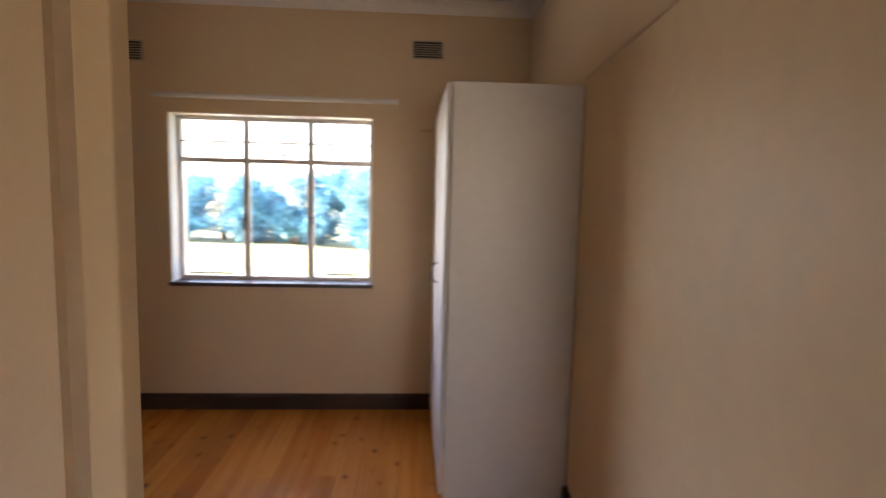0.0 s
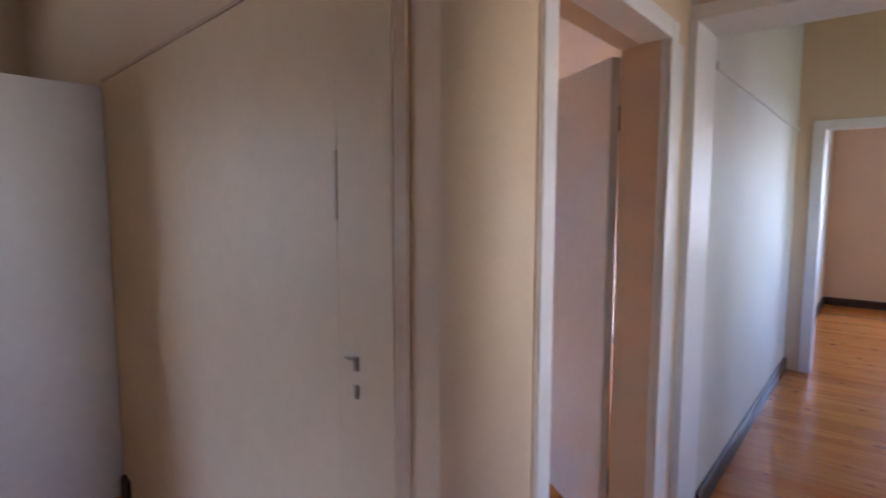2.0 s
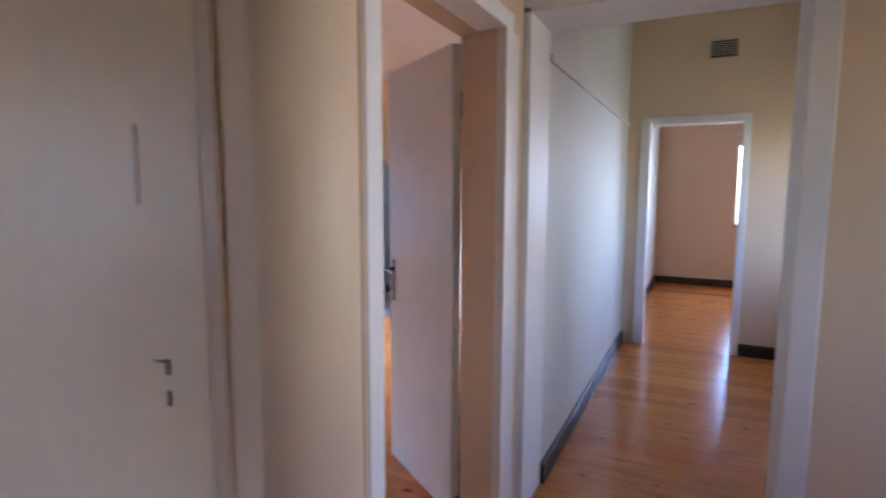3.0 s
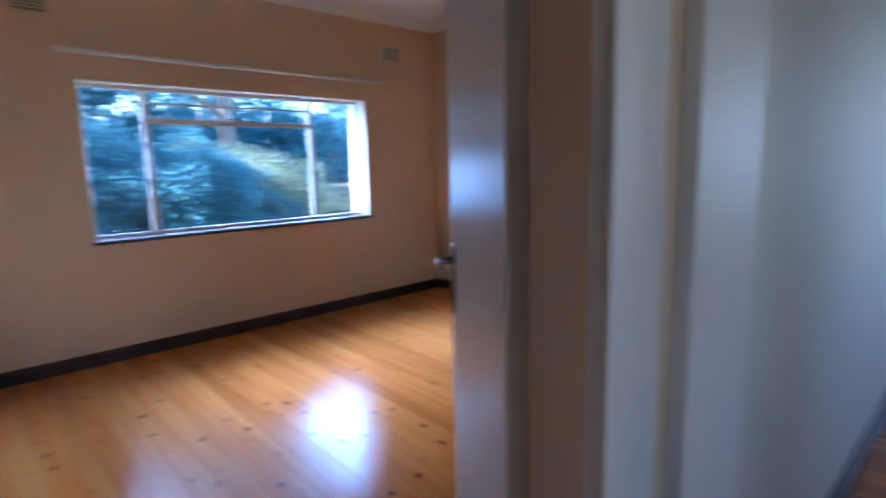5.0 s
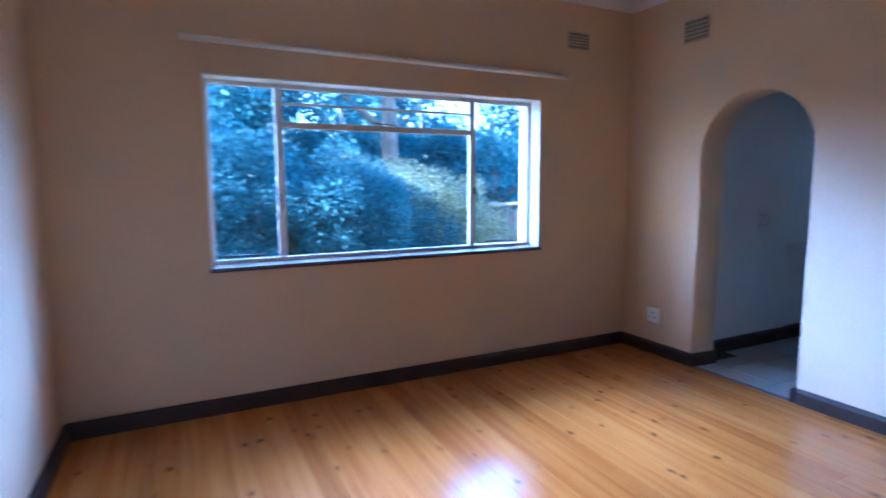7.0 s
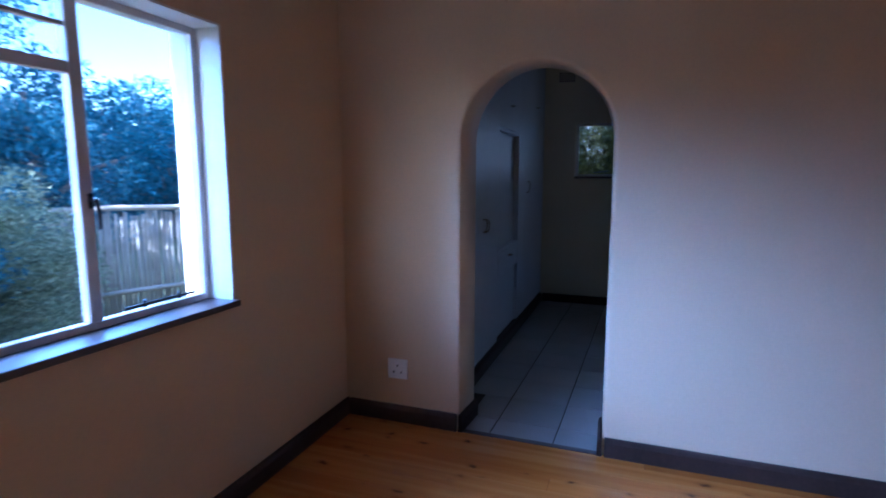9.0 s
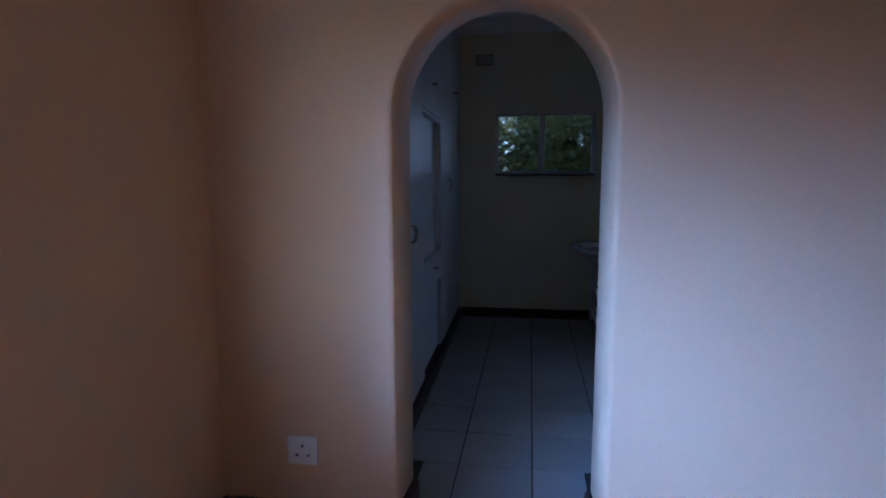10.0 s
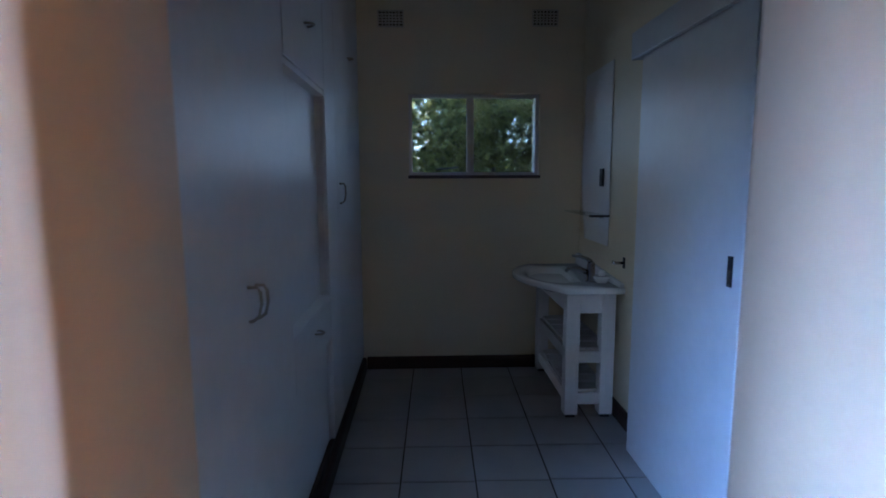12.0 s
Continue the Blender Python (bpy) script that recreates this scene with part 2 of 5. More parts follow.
M_BARK = mottled("pale_gum_bark", (0.27, 0.225, 0.19), 0.85, 0.25, 3.0, 25.0, 0.6, 0.02)
M_TWIG = mottled("brown_twig_bark", (0.12, 0.085, 0.06), 0.9, 0.25, 6.0, 50.0, 0.5, 0.006)
M_FENCE = mottled("weathered_pole_wood", (0.52, 0.46, 0.38), 0.85, 0.2, 3.0, 40.0, 0.5, 0.006)
M_LAWN = mottled("dry_lawn", (0.22, 0.21, 0.10), 0.95, 0.3, 0.6, 14.0, 0.8, 0.05)
M_PINE = pine_floor()
M_TILE = floor_tile()
M_GLASS = clear_glass()
M_OBSCURE = obscure_glass()
# cool blue of open shade is put into these leaves
M_LEAF = leafy("blue_shaded_shrub_leaves", (0.032, 0.095, 0.122), (0.098, 0.240, 0.305))
# sunlit side of the shrubbery, done as a paler leaf colour
M_LEAF_Y = leafy("sun_tinted_shrub_leaves", (0.15, 0.19, 0.12), (0.42, 0.46, 0.31))
# same blue shade tint for trees and bushes behind
M_LEAF_G = leafy("blue_shaded_tree_leaves", (0.026, 0.085, 0.110), (0.090, 0.225, 0.285))
# blue haze of the distance is mixed into this leaf colour
M_LEAF_HAZE = leafy("hazed_far_bush_leaves", (0.030, 0.105, 0.150), (0.085, 0.26, 0.36))
M_LEAF_D = leafy("dark_green_leaves", (0.045, 0.056, 0.015), (0.18, 0.175, 0.045))
# ---------- mesh helpers ----------


def bm_box(bm, a, b, bevel=0.0, segs=2):
    """A box from corner a to corner b, added to bm."""
    lo = Vector([min(p, q) for p, q in zip(a, b)])
    hi = Vector([max(p, q) for p, q in zip(a, b)])
    res = bmesh.ops.create_cube(bm, size=1.0)
    vs = res["verts"]
    for v in vs:
        v.co = Vector([lo[i] + (v.co[i] + 0.5) * (hi[i] - lo[i]) for i in range(3)])
    if bevel:
        es = list({e for v in vs for e in v.link_edges})
        bmesh.ops.bevel(bm, geom=es, offset=bevel, segments=segs, affect='EDGES', profile=0.5)
    return bm


def boxes(*items, bevel=0.0):
    bm = bmesh.new()
    for a, b in items:
        bm_box(bm, a, b, bevel)
    return bm


def bm_tube(bm, pts, radius, sides=10, caps=True):
    """A round bar along pts; radius may be a list."""
    pts = [Vector(p) for p in pts]
    rad = radius if isinstance(radius, (list, tuple)) else [radius] * len(pts)
    rings = []
    for i, p in enumerate(pts):
        d = (pts[min(i + 1, len(pts) - 1)] - pts[max(i - 1, 0)]).normalized()
        up = Vector((0, 0, 1)) if abs(d.z) < 0.9 else Vector((1, 0, 0))
        s = d.cross(up).normalized()
        t = s.cross(d).normalized()
        rings.append([bm.verts.new(p + rad[i] * (math.cos(k * 2 * math.pi / sides) * s + math.sin(k * 2 * math.pi / sides) * t)) for k in range(sides)])
    for r0, r1 in zip(rings, rings[1:]):
        for k in range(sides):
            f = bm.faces.new((r0[k], r0[(k + 1) % sides], r1[(k + 1) % sides], r1[k]))
            f.smooth = True
    if caps:
        bm.faces.new(list(reversed(rings[0])))
        bm.faces.new(rings[-1])
    return bm


def bm_prism(bm, outline, z0, z1):
    """An upright prism over a flat outline of (x, y)."""
    lo = [bm.verts.new((x, y, z0)) for x, y in outline]
    hi = [bm.verts.new((x, y, z1)) for x, y in outline]
    n = len(outline)
    bm.faces.new(list(reversed(lo)))
    bm.faces.new(hi)
    for i in range(n):
        bm.faces.new((lo[i], lo[(i + 1) % n], hi[(i + 1) % n], hi[i]))
    return bm


def to_mesh(name, bm, material):
    bmesh.ops.recalc_face_normals(bm, faces=bm.faces)
    me = bpy.data.meshes.new(name)
    bm.to_mesh(me)
    bm.free()
    me.materials.append(material)
    return me


def part(name, bm, material, parent=None, label=""):
    """One mesh object; under a parent it keeps the parent's axes."""
    ob = new(name, to_mesh(name, bm, material))
    if parent is not None:
        ob.parent = parent
    if label:
        ob["label"] = label
    return ob


def thing(name, place, label, category, group="", kind="", rz=0.0):
    ob = new(name)
    ob.empty_display_size = 0.1
    ob.matrix_world = pose(*place, 0, 0, rz)
    return tagged(ob, label, category, group, kind)


def structure(name, bm, material, label, category):
    return tagged(part(name, bm, material), label, category, "", "structure")


CEIL = 2.69


def wall_boxes(axis, lo, hi, a, b, openings=(), top=CEIL):
    """Boxes of a straight wall along axis 'x' or 'y', with rectangular openings (from, to, sill, head)."""
    out = []

    def put(p, q, z0, z1):
        if q - p < 1e-4 or z1 - z0 < 1e-4:
            return
        out.append(((p, lo, z0), (q, hi, z1)) if axis == 'x' else ((lo, p, z0), (hi, q, z1)))
    at = a
    for p, q, z0, z1 in sorted(openings):
        put(at, p, 0, top)
        put(p, q, 0, z0)
        put(p, q, z1, top)
        at = q
    put(at, b, 0, top)
    return out

# ---------- large structure ----------
XA = 1.12          # cupboard wall of the lobby and first room
YA = 4.02          # window wall of the first room
Y1 = 0.672         # wall with the bedroom door
Y2 = 0.885         # its bedroom face
YB = 4.485         # window wall of the bedroom
XL, XR = 1.50, 5.35   # bedroom side walls
XC0, XC1 = 5.573, 8.547   # dressing room
YC = 2.43          # dressing room wall with the basin
YK = 0.640         # corridor wall
XE = 5.52          # corridor end wall
XF = 9.25          # far room end wall
WIN_A = (-1.20, 0.10, 0.857, 1.955)
WIN_B = (2.252, 4.487, 0.845, 1.912)
WIN_C = (2.72, 3.602, 1.345, 1.886)
WIN_F = (-1.95, -0.43, 0.93, 2.10)
WIN_L = (-2.00, -0.90, 0.95, 2.0)
# unseen opening, added for the lobby's south fill lamp
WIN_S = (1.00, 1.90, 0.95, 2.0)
WIN_K = (4.15, 5.1, 0.95, 2.0)
DOOR_B = (1.35, 2.40, 0.0, 2.04)
DOOR_E = (-0.30, 0.455, 0.0, 2.03)
KTOP = 3.02

structure("wall_north", boxes(*wall_boxes('x', YA, YA + 0.25, -2.6, XA, [WIN_A])), M_WALL, "cream painted plaster wall with a steel window", "wall")
structure("wall_west", boxes(*wall_boxes('y', -2.85, -2.6, -2.45, YA + 0.25, [WIN_L])), M_WALL, "cream painted plaster wall with a window", "wall")
# added wall, out of view: blocks low sun from the west lobby window
structure("wall_sun_blocker", boxes(((-4.5, -3.4, -0.6), (-4.3, 1.2, 3.2))), M_WALL, "plain unseen wall added to keep the sun off the lobby window", "wall")
structure("wall_entry", boxes(*wall_boxes('x', 1.093, 1.14, -2.6, -0.045)), M_WALL, "cream painted wall beside a room opening", "wall")
structure("wall_cupboard", boxes(*wall_boxes('y', XA, XL, Y2, YB + 0.25)), M_WALL, "cream painted wall between two rooms", "wall")


def door_wall():
    """The door wall, with the rounded plaster corner where it meets the cupboard wall."""
    bm = boxes(*wall_boxes('x', Y1, Y2, DOOR_B[0], 2.45, [DOOR_B]))
    r, n = 0.155, 14
    arc = [(XA + r - r * math.cos(math.pi / 2 * k / n), Y1 + r - r * math.sin(math.pi / 2 * k / n)) for k in range(n + 1)]
    old = set(bm.faces)
    bm_prism(bm, arc + [(DOOR_B[0], Y1), (DOOR_B[0], Y2), (XA, Y2)], 0, CEIL)
    for f in bm.faces:
        if f not in old and len(f.verts) == 4 and max(v.co.x for v in f.verts) < XA + r + 1e-4 and max(v.co.y for v in f.verts) < Y1 + r + 1e-4:
            f.smooth = True
    return bm


structure("wall_bedroom_door", door_wall(), M_WALL, "cream painted wall with a door opening", "wall")
structure("wall_lobby_end", boxes(*[(a, b) for a, b in wall_boxes('y', 2.45, 2.73, -2.2, YK, [(-0.345, YK, 0.0, 2.165)], KTOP)]), M_WALL, "cream painted wall with a wide lined opening", "wall")
structure("wall_south", boxes(*wall_boxes('x', -2.45, -2.2, -2.6, 2.73, [WIN_S])), M_WALL, "plain cream painted wall with an added window, out of view", "wall")
structure("wall_corridor", boxes(((2.45, YK, 0), (XE, Y2, KTOP)), ((XE, YK, 0), (XF, Y2, KTOP))), M_WALL_K, "pale painted corridor wall", "wall")
structure("wall_corridor_end", boxes(*wall_boxes('y', XE, XE + 0.15, -1.35, YK, [DOOR_E], KTOP)), M_WALL, "cream painted wall at the corridor's end", "wall")
structure("wall_corridor_side", boxes(*wall_boxes('x', -1.55, -1.35, 2.73, XE + 0.15, [WIN_K], KTOP)), M_WALL, "plain cream corridor wall with a window", "wall")
structure("wall_far_room_end", boxes(*wall_boxes('y', XF, XF + 0.25, -2.6, Y2, [WIN_F], KTOP)), M_WALL, "cream wall of the far room with a window", "wall")
structure("wall_far_room_side", boxes(((XE + 0.15, -2.8, 0), (XF + 0.25, -2.6, KTOP)), ((XE, -2.8, 0), (XE + 0.15, -1.55, KTOP))), M_WALL, "plain cream wall of the far room", "wall")
structure("wall_bedroom_window", boxes(*wall_boxes('x', YB, YB + 0.25, XL, XR, [WIN_B])), M_WALL_B, "beige painted plaster wall with a wide steel window", "wall")
structure("wall_bedroom_side", boxes(((XL, Y2, 0), (XL + 0.006, YB, CEIL))), M_WALL_B, "beige painted bedroom wall", "wall")
structure("wall_bedroom_south", boxes(*wall_boxes('x', Y2, Y2 + 0.006, 2.45, XR)), M_WALL_B, "beige painted bedroom wall", "wall")
structure("wall_dressing_end", boxes(*wall_boxes('y', XC1, XC1 + 0.25, YC - 0.2, YB + 0.25, [WIN_C])), M_WALL_C, "pale painted wall with a small window", "wall")
structure("wall_dressing_side", boxes(*wall_boxes('x', YC - 0.2, YC, XC0, XC1)), M_WALL_C, "pale painted wall behind the basin", "wall")
structure("wall_dressing_north", boxes(*wall_boxes('x', YB, YB + 0.25, XR, XC1)), M_WALL_C, "plain wall behind the built-in cupboards", "wall")

# wall with the arched opening
ARCH_Y0, ARCH_Y1, SPRING, RISE = 3.082, 3.811, 1.51, 0.37


def arch_outline(grow=0.0, n=28):
    c, h = (ARCH_Y0 + ARCH_Y1) / 2, (ARCH_Y1 - ARCH_Y0) / 2 + grow
    return [(c - h * math.cos(math.pi * k / n), SPRING + (RISE + grow) * math.sin(math.pi * k / n)) for k in range(n + 1)]


def arch_wall():
    bm = bmesh.new()
    top = arch_outline()
    ring = [(ARCH_Y0, 0.0)] + top + [(ARCH_Y1, 0.0)]
    big = arch_outline(0.018)
    ring_big = [(ARCH_Y0 - 0.018, 0.0)] + big + [(ARCH_Y1 + 0.018, 0.0)]

    def row(pts, x):
        return [bm.verts.new((x, y, z)) for y, z in pts]
    a0, a1 = row(ring_big, XR), row(ring, XR + 0.007)
    a05 = row([((p[0] + q[0] * 2) / 3, (p[1] + q[1] * 2) / 3) for p, q in zip(ring_big, ring)], XR + 0.002)

    def taper(pts):
        return [(y + 0.013 - 0.031 * max(0.0, min(1.0, (y - ARCH_Y0) / (ARCH_Y1 - ARCH_Y0))), z) for y, z in pts]
    b1, b0 = row(taper(ring), XC0 - 0.012), row(taper(ring_big), XC0)
    for r0, r1 in ((a0, a05), (a05, a1), (a1, b1), (b1, b0)):
        for i in range(len(r0) - 1):
            f = bm.faces.new((r0[i], r0[i + 1], r1[i + 1], r1[i]))
            f.smooth = True
    for ringv, x in ((a0, XR), (b0, XC0)):
        y_lo, y_hi = Y2 + 0.006, YB
        # left of, right of and above the opening
        l0, l1 = bm.verts.new((x, y_lo, 0)), bm.verts.new((x, y_lo, SPRING))
        bm.faces.new((l0, ringv[0], ringv[1], l1))
        r0, r1 = bm.verts.new((x, y_hi, 0)), bm.verts.new((x, y_hi, SPRING))
        bm.faces.new((ringv[-1], r0, r1, ringv[-2]))
        tops = [bm.verts.new((x, ringv[i].co.y, CEIL)) for i in range(1, len(ringv) - 1)]
        tl, tr = bm.verts.new((x, y_lo, CEIL)), bm.verts.new((x, y_hi, CEIL))
        bm.faces.new((l1, ringv[1], tops[0], tl))
        bm.faces.new((ringv[-2], r1, tr, tops[-1]))
        for i in range(len(tops) - 1):
            bm.faces.new((ringv[i + 1], ringv[i + 2], tops[i + 1], tops[i]))
    return bm


structure("wall_arch", arch_wall(), M_WALL_B, "beige plaster wall with a rounded archway", "wall")

# ceilings and cornices
structure("ceiling", boxes(((-2.85, -2.45, CEIL), (2.45, YB + 0.25, CEIL + 0.12)), ((2.45, Y2, CEIL), (XC1 + 0.25, YB + 0.25, CEIL + 0.12))), M_CEIL, "white painted board ceiling", "ceiling")
structure("ceiling_corridor", boxes(((2.45, -2.8, KTOP), (XF + 0.25, Y2, KTOP + 0.12))), M_CEIL, "white painted corridor ceiling", "ceiling")


def cornice(x0, y0, x1, y1, size=0.075):
    """A hollow cove moulding round a rectangular room."""
    bm = bmesh.new()
    prof = [(0.0, size), (0.006, size), (size * 0.35, size * 0.45), (size * 0.55, size * 0.25), (size, 0.006), (size, 0.0)]
    rings = []
    for d, dz in prof:
        rings.append([bm.verts.new((x, y, CEIL - dz)) for x, y in ((x0 + d, y0 + d), (x1 - d, y0 + d), (x1 - d, y1 - d), (x0 + d, y1 - d))])
    for r0, r1 in zip(rings, rings[1:]):
        for k in range(4):
            bm.faces.new((r0[k], r0[(k + 1) % 4], r1[(k + 1) % 4], r1[k]))
    return bm


structure("trim_cornice_first_room", cornice(-2.6, 1.14, XA, YA), M_CEIL, "white coved ceiling cornice", "cornice")
structure("trim_cornice_bedroom", cornice(XL + 0.006, Y2 + 0.006, XR, YB), M_CEIL, "white coved ceiling cornice", "cornice")
structure("trim_cornice_dressing", cornice(XC0, YC, XC1, YB, 0.11), M_CEIL, "white coved ceiling cornice", "cornice")

# skirtings: (from, to) along a wall, thickness towards the room
SK = 0.105


def skirting(name, p, q, out, label="dark brown painted timber skirting", h=SK):
    (x0, y0), (x1, y1), (dx, dy) = p, q, out
    bm = bmesh.new()
    prof = [(0.0, 0.0), (0.022, 0.0), (0.022, h - 0.022), (0.017, h - 0.008), (0.010, h), (0.0, h)]
    ends = []
    for x, y in (p, q):
        ends.append([bm.verts.new((x + dx * d, y + dy * d, z)) for d, z in prof])
    n = len(prof)
    for i in range(n):
        bm.faces.new((ends[0][i], ends[0][(i + 1) % n], ends[1][(i + 1) % n], ends[1][i]))
    bm.faces.new(ends[0])
    bm.faces.new(list(reversed(ends[1])))
    return structure(name, bm, M_SKIRT, label, "skirting")


skirting("baseboard_first_room", (-2.6, YA), (XA, YA), (0, -1))
skirting("baseboard_cupboard_wall", (XA, 2.76), (XA, 2.845), (-1, 0))
skirting("baseboard_corridor", (2.735, YK), (XE, YK), (0, -1))
skirting("baseboard_corridor_end", (XE, -1.35), (XE, -0.345), (-1, 0))
skirting("baseboard_far_room", (XE + 0.15, YK), (XF, YK), (0, -1))
skirting("baseboard_far_room_end", (XF, -2.6), (XF, YK - 0.022), (-1, 0))
skirting("baseboard_bedroom_window", (XL + 0.006, YB), (XR, YB), (0, -1), h=0.092)
skirting("baseboard_bedroom_side", (XL + 0.006, Y2 + 0.03), (XL + 0.006, YB - 0.022), (1, 0), h=0.092)
skirting("baseboard_bedroom_south", (2.30, Y2 + 0.006), (XR, Y2 + 0.006), (0, 1), h=0.092)
skirting("baseboard_arch_south", (XR, Y2 + 0.03), (XR, ARCH_Y0 - 0.012), (-1, 0), h=0.092)
skirting("baseboard_arch_north", (XR, ARCH_Y1 + 0.012), (XR, YB - 0.022), (-1, 0), h=0.092)
skirting("baseboard_arch_jamb", (XR - 0.02, ARCH_Y1), (XC0, ARCH_Y1 - 0.017), (0, -1), h=0.092)
skirting("baseboard_arch_jamb_south", (XR - 0.02, ARCH_Y0), (XC0, ARCH_Y0 + 0.012), (0, 1), h=0.092)
skirting("baseboard_dressing_end", (XC1, YC), (XC1, 3.908), (-1, 0), h=0.085)
skirting("baseboard_dressing_side", (7.36, YC), (XC1 - 0.022, YC), (0, 1), h=0.085)

# picture rail and lined opening
structure("trim_picture_rail", boxes(((2.735, YK - 0.016, 2.012), (XE, YK, 2.045)), bevel=0.004), M_WALL_K, "cream painted timber picture rail", "picture rail")


def opening_lining():
    t = thing("lined_opening", (2.59, 0.15, 0), "white gloss painted timber lining of a wide opening", "door frame", kind="structure")
    for nm, a, b in (("jamb", (2.44, YK - 0.002, 0), (2.742, Y1 - 0.001, 2.165)), ("jamb", (2.44, -0.39, 0), (2.742, -0.305, 2.165)), ("head", (2.44, -0.39, 2.14), (2.742, Y1 - 0.001, 2.20))):
        o = part(nm, boxes((a, b), bevel=0.004), M_GLOSS, t)
        o.matrix_parent_inverse = t.matrix_world.inverted()
    return t


opening_lining()

# ---------- doors and frames ----------


def own(t, ob):
    """Let a part built in world places belong to thing t."""
    ob.matrix_parent_inverse = (t.matrix_world if t.parent is None else t.parent.matrix_world @ t.matrix_world).inverted()
    return ob


def wpart(name, bm, material, t, label=""):
    return own(t, part(name, bm, material, t, label))


def bedroom_door():
    x0, x1, _, top = DOOR_B
    t = thing("door_frame", (1.77, Y1, 0), "white gloss steel door frame in a cream wall", "door frame", kind="structure")
    f, d, xf = 0.055, 0.012, 2.215
    for a, b, nm in (((x0 - f, Y1 - d, 0), (x0 + 0.012, Y1 + 0.112, top + f), "jamb"), ((xf, Y1 - d, 0), (xf + 0.075, Y1, top + f), "jamb"), ((x0 + 0.012, Y1 - d, top - 0.012), (xf, Y1 + 0.112, top + f), "head")):
        wpart(nm, boxes((a, b), bevel=0.006), M_GLOSS, t)
    # rebated stop and the splayed lining of the deep reveal
    wpart("stop", boxes(((xf + 0.006, Y1, 0), (x1, Y1 + 0.03, top)), bevel=0.003), M_GLOSS, t)
    bm = boxes(((0.0, Y1 + 0.032, 0), (1.0, Y2 - 0.003, top - 0.001)))
    for v in bm.verts:
        u = (v.co.y - Y1 - 0.032) / (Y2 - Y1 - 0.035)
        v.co.x = x1 if v.co.x > 0.5 else (xf + 0.016) * (1 - u) + 2.312 * u
    wpart("reveal_lining", bm, M_WALL, t, "cream painted splayed reveal")
    # groove between wall and frame, its shade drawn as a thin buff strip
    wpart("painted_shadow_joint", boxes(((x0 - f - 0.012, Y1 - 0.004, 0), (x0 - f, Y1 + 0.002, top + f))), M_POST, t, "buff strip painted in for the shaded groove along the frame")
    leaf = thing("door_leaf", (2.29, 0.918, 0), "open off-white flush door with a lever handle", "door", rz=55.2)
    L, T = 0.64, 0.044
    part("panel", boxes(((0.0, -T, 0.008), (L, 0.0, top - 0.02)), bevel=0.003), M_DOOR, leaf)
    part("hinge_edge", boxes(((-0.003, -T + 0.003, 0.01), (0.0, -0.003, top - 0.022))), M_GLOSS, leaf)
    for z in (0.25, 1.78):
        bm = bmesh.new()
        bm_tube(bm, [(-0.006, -T - 0.002, z - 0.05), (-0.006, -T - 0.002, z + 0.05)], 0.007, 10)
        for k in range(4):
            bm_tube(bm, [(-0.006, -T - 0.002, z - 0.04 + k * 0.026), (-0.006, -T - 0.002, z - 0.035 + k * 0.026)], 0.0078, 10)
        part("hinge", bm, M_CHROME, leaf)
    for side, y in ((1, 0.0), (-1, -T)):
        plate = part("handle_plate", boxes(((L - 0.075, y, 0.87), (L - 0.035, y + side * 0.008, 1.08)), bevel=0.003), M_CHROME, leaf)
        bm = bmesh.new()
        hx, s = L - 0.055, side
        bm_tube(bm, [(hx, y + s * 0.006, 1.03), (hx, y + s * 0.040, 1.03), (hx - 0.010, y + s * 0.050, 1.03), (hx - 0.05, y + s * 0.052, 1.032), (hx - 0.085, y + s * 0.050, 1.026), (hx - 0.105, y + s * 0.044, 1.012)], [0.012, 0.011, 0.011, 0.0105, 0.010, 0.008], 12)
        part("lever", bm, M_CHROME, plate)
        bm = bmesh.new()
        bm_tube(bm, [(hx, y + s * 0.008, 0.93), (hx, y + s * 0.010, 0.93)], 0.007, 12)
        part("keyhole", bm, M_DARK, plate)
    return t


bedroom_door()


def corridor_end_frame():
    y0, y1, _, top = DOOR_E
    t = thing("door_frame", (XE, 0.04, 0), "white gloss door frame at the corridor's end", "door frame", kind="structure")
    for a, b, nm in (((XE - 0.018, y0 - 0.045, 0), (XE + 0.165, y0 + 0.01, top + 0.06), "jamb"), ((XE - 0.018, y1 - 0.01, 0), (XE + 0.165, y1 + 0.075, top + 0.06), "jamb"), ((XE - 0.018, y0 + 0.01, top - 0.01), (XE + 0.165, y1 - 0.01, top + 0.06), "head")):
        wpart(nm, boxes((a, b), bevel=0.005), M_GLOSS, t)
    return t


corridor_end_frame()


def entry_jamb():
    t = thing("door_frame", (0.0, 1.12, 0), "cream painted timber door jamb with a rebate", "door frame", kind="structure")
    wpart("jamb", boxes(((-0.020, 1.098, 0), (0.022, 1.142, CEIL - 0.002)), bevel=0.004), M_PANEL, t)
    wpart("stop", boxes(((-0.045, 1.110, 0), (-0.020, 1.14, CEIL - 0.002))), M_POST, t)
    return t


entry_jamb()


def sloped_panel(x0, x1, y0, y1, low, high):
    """An upright panel whose lower and upper edges run from one height to another."""
    bm = boxes(((x0, y0, 0.0), (x1, y1, 1.0)), bevel=0.001)
    for v in bm.verts:
        u = (v.co.y - y0) / (y1 - y0)
        lo, hi = low[0] + (low[1] - low[0]) * u, high[0] + (high[1] - high[0]) * u
        v.co.z = lo + (hi - lo) * v.co.z
    return bm


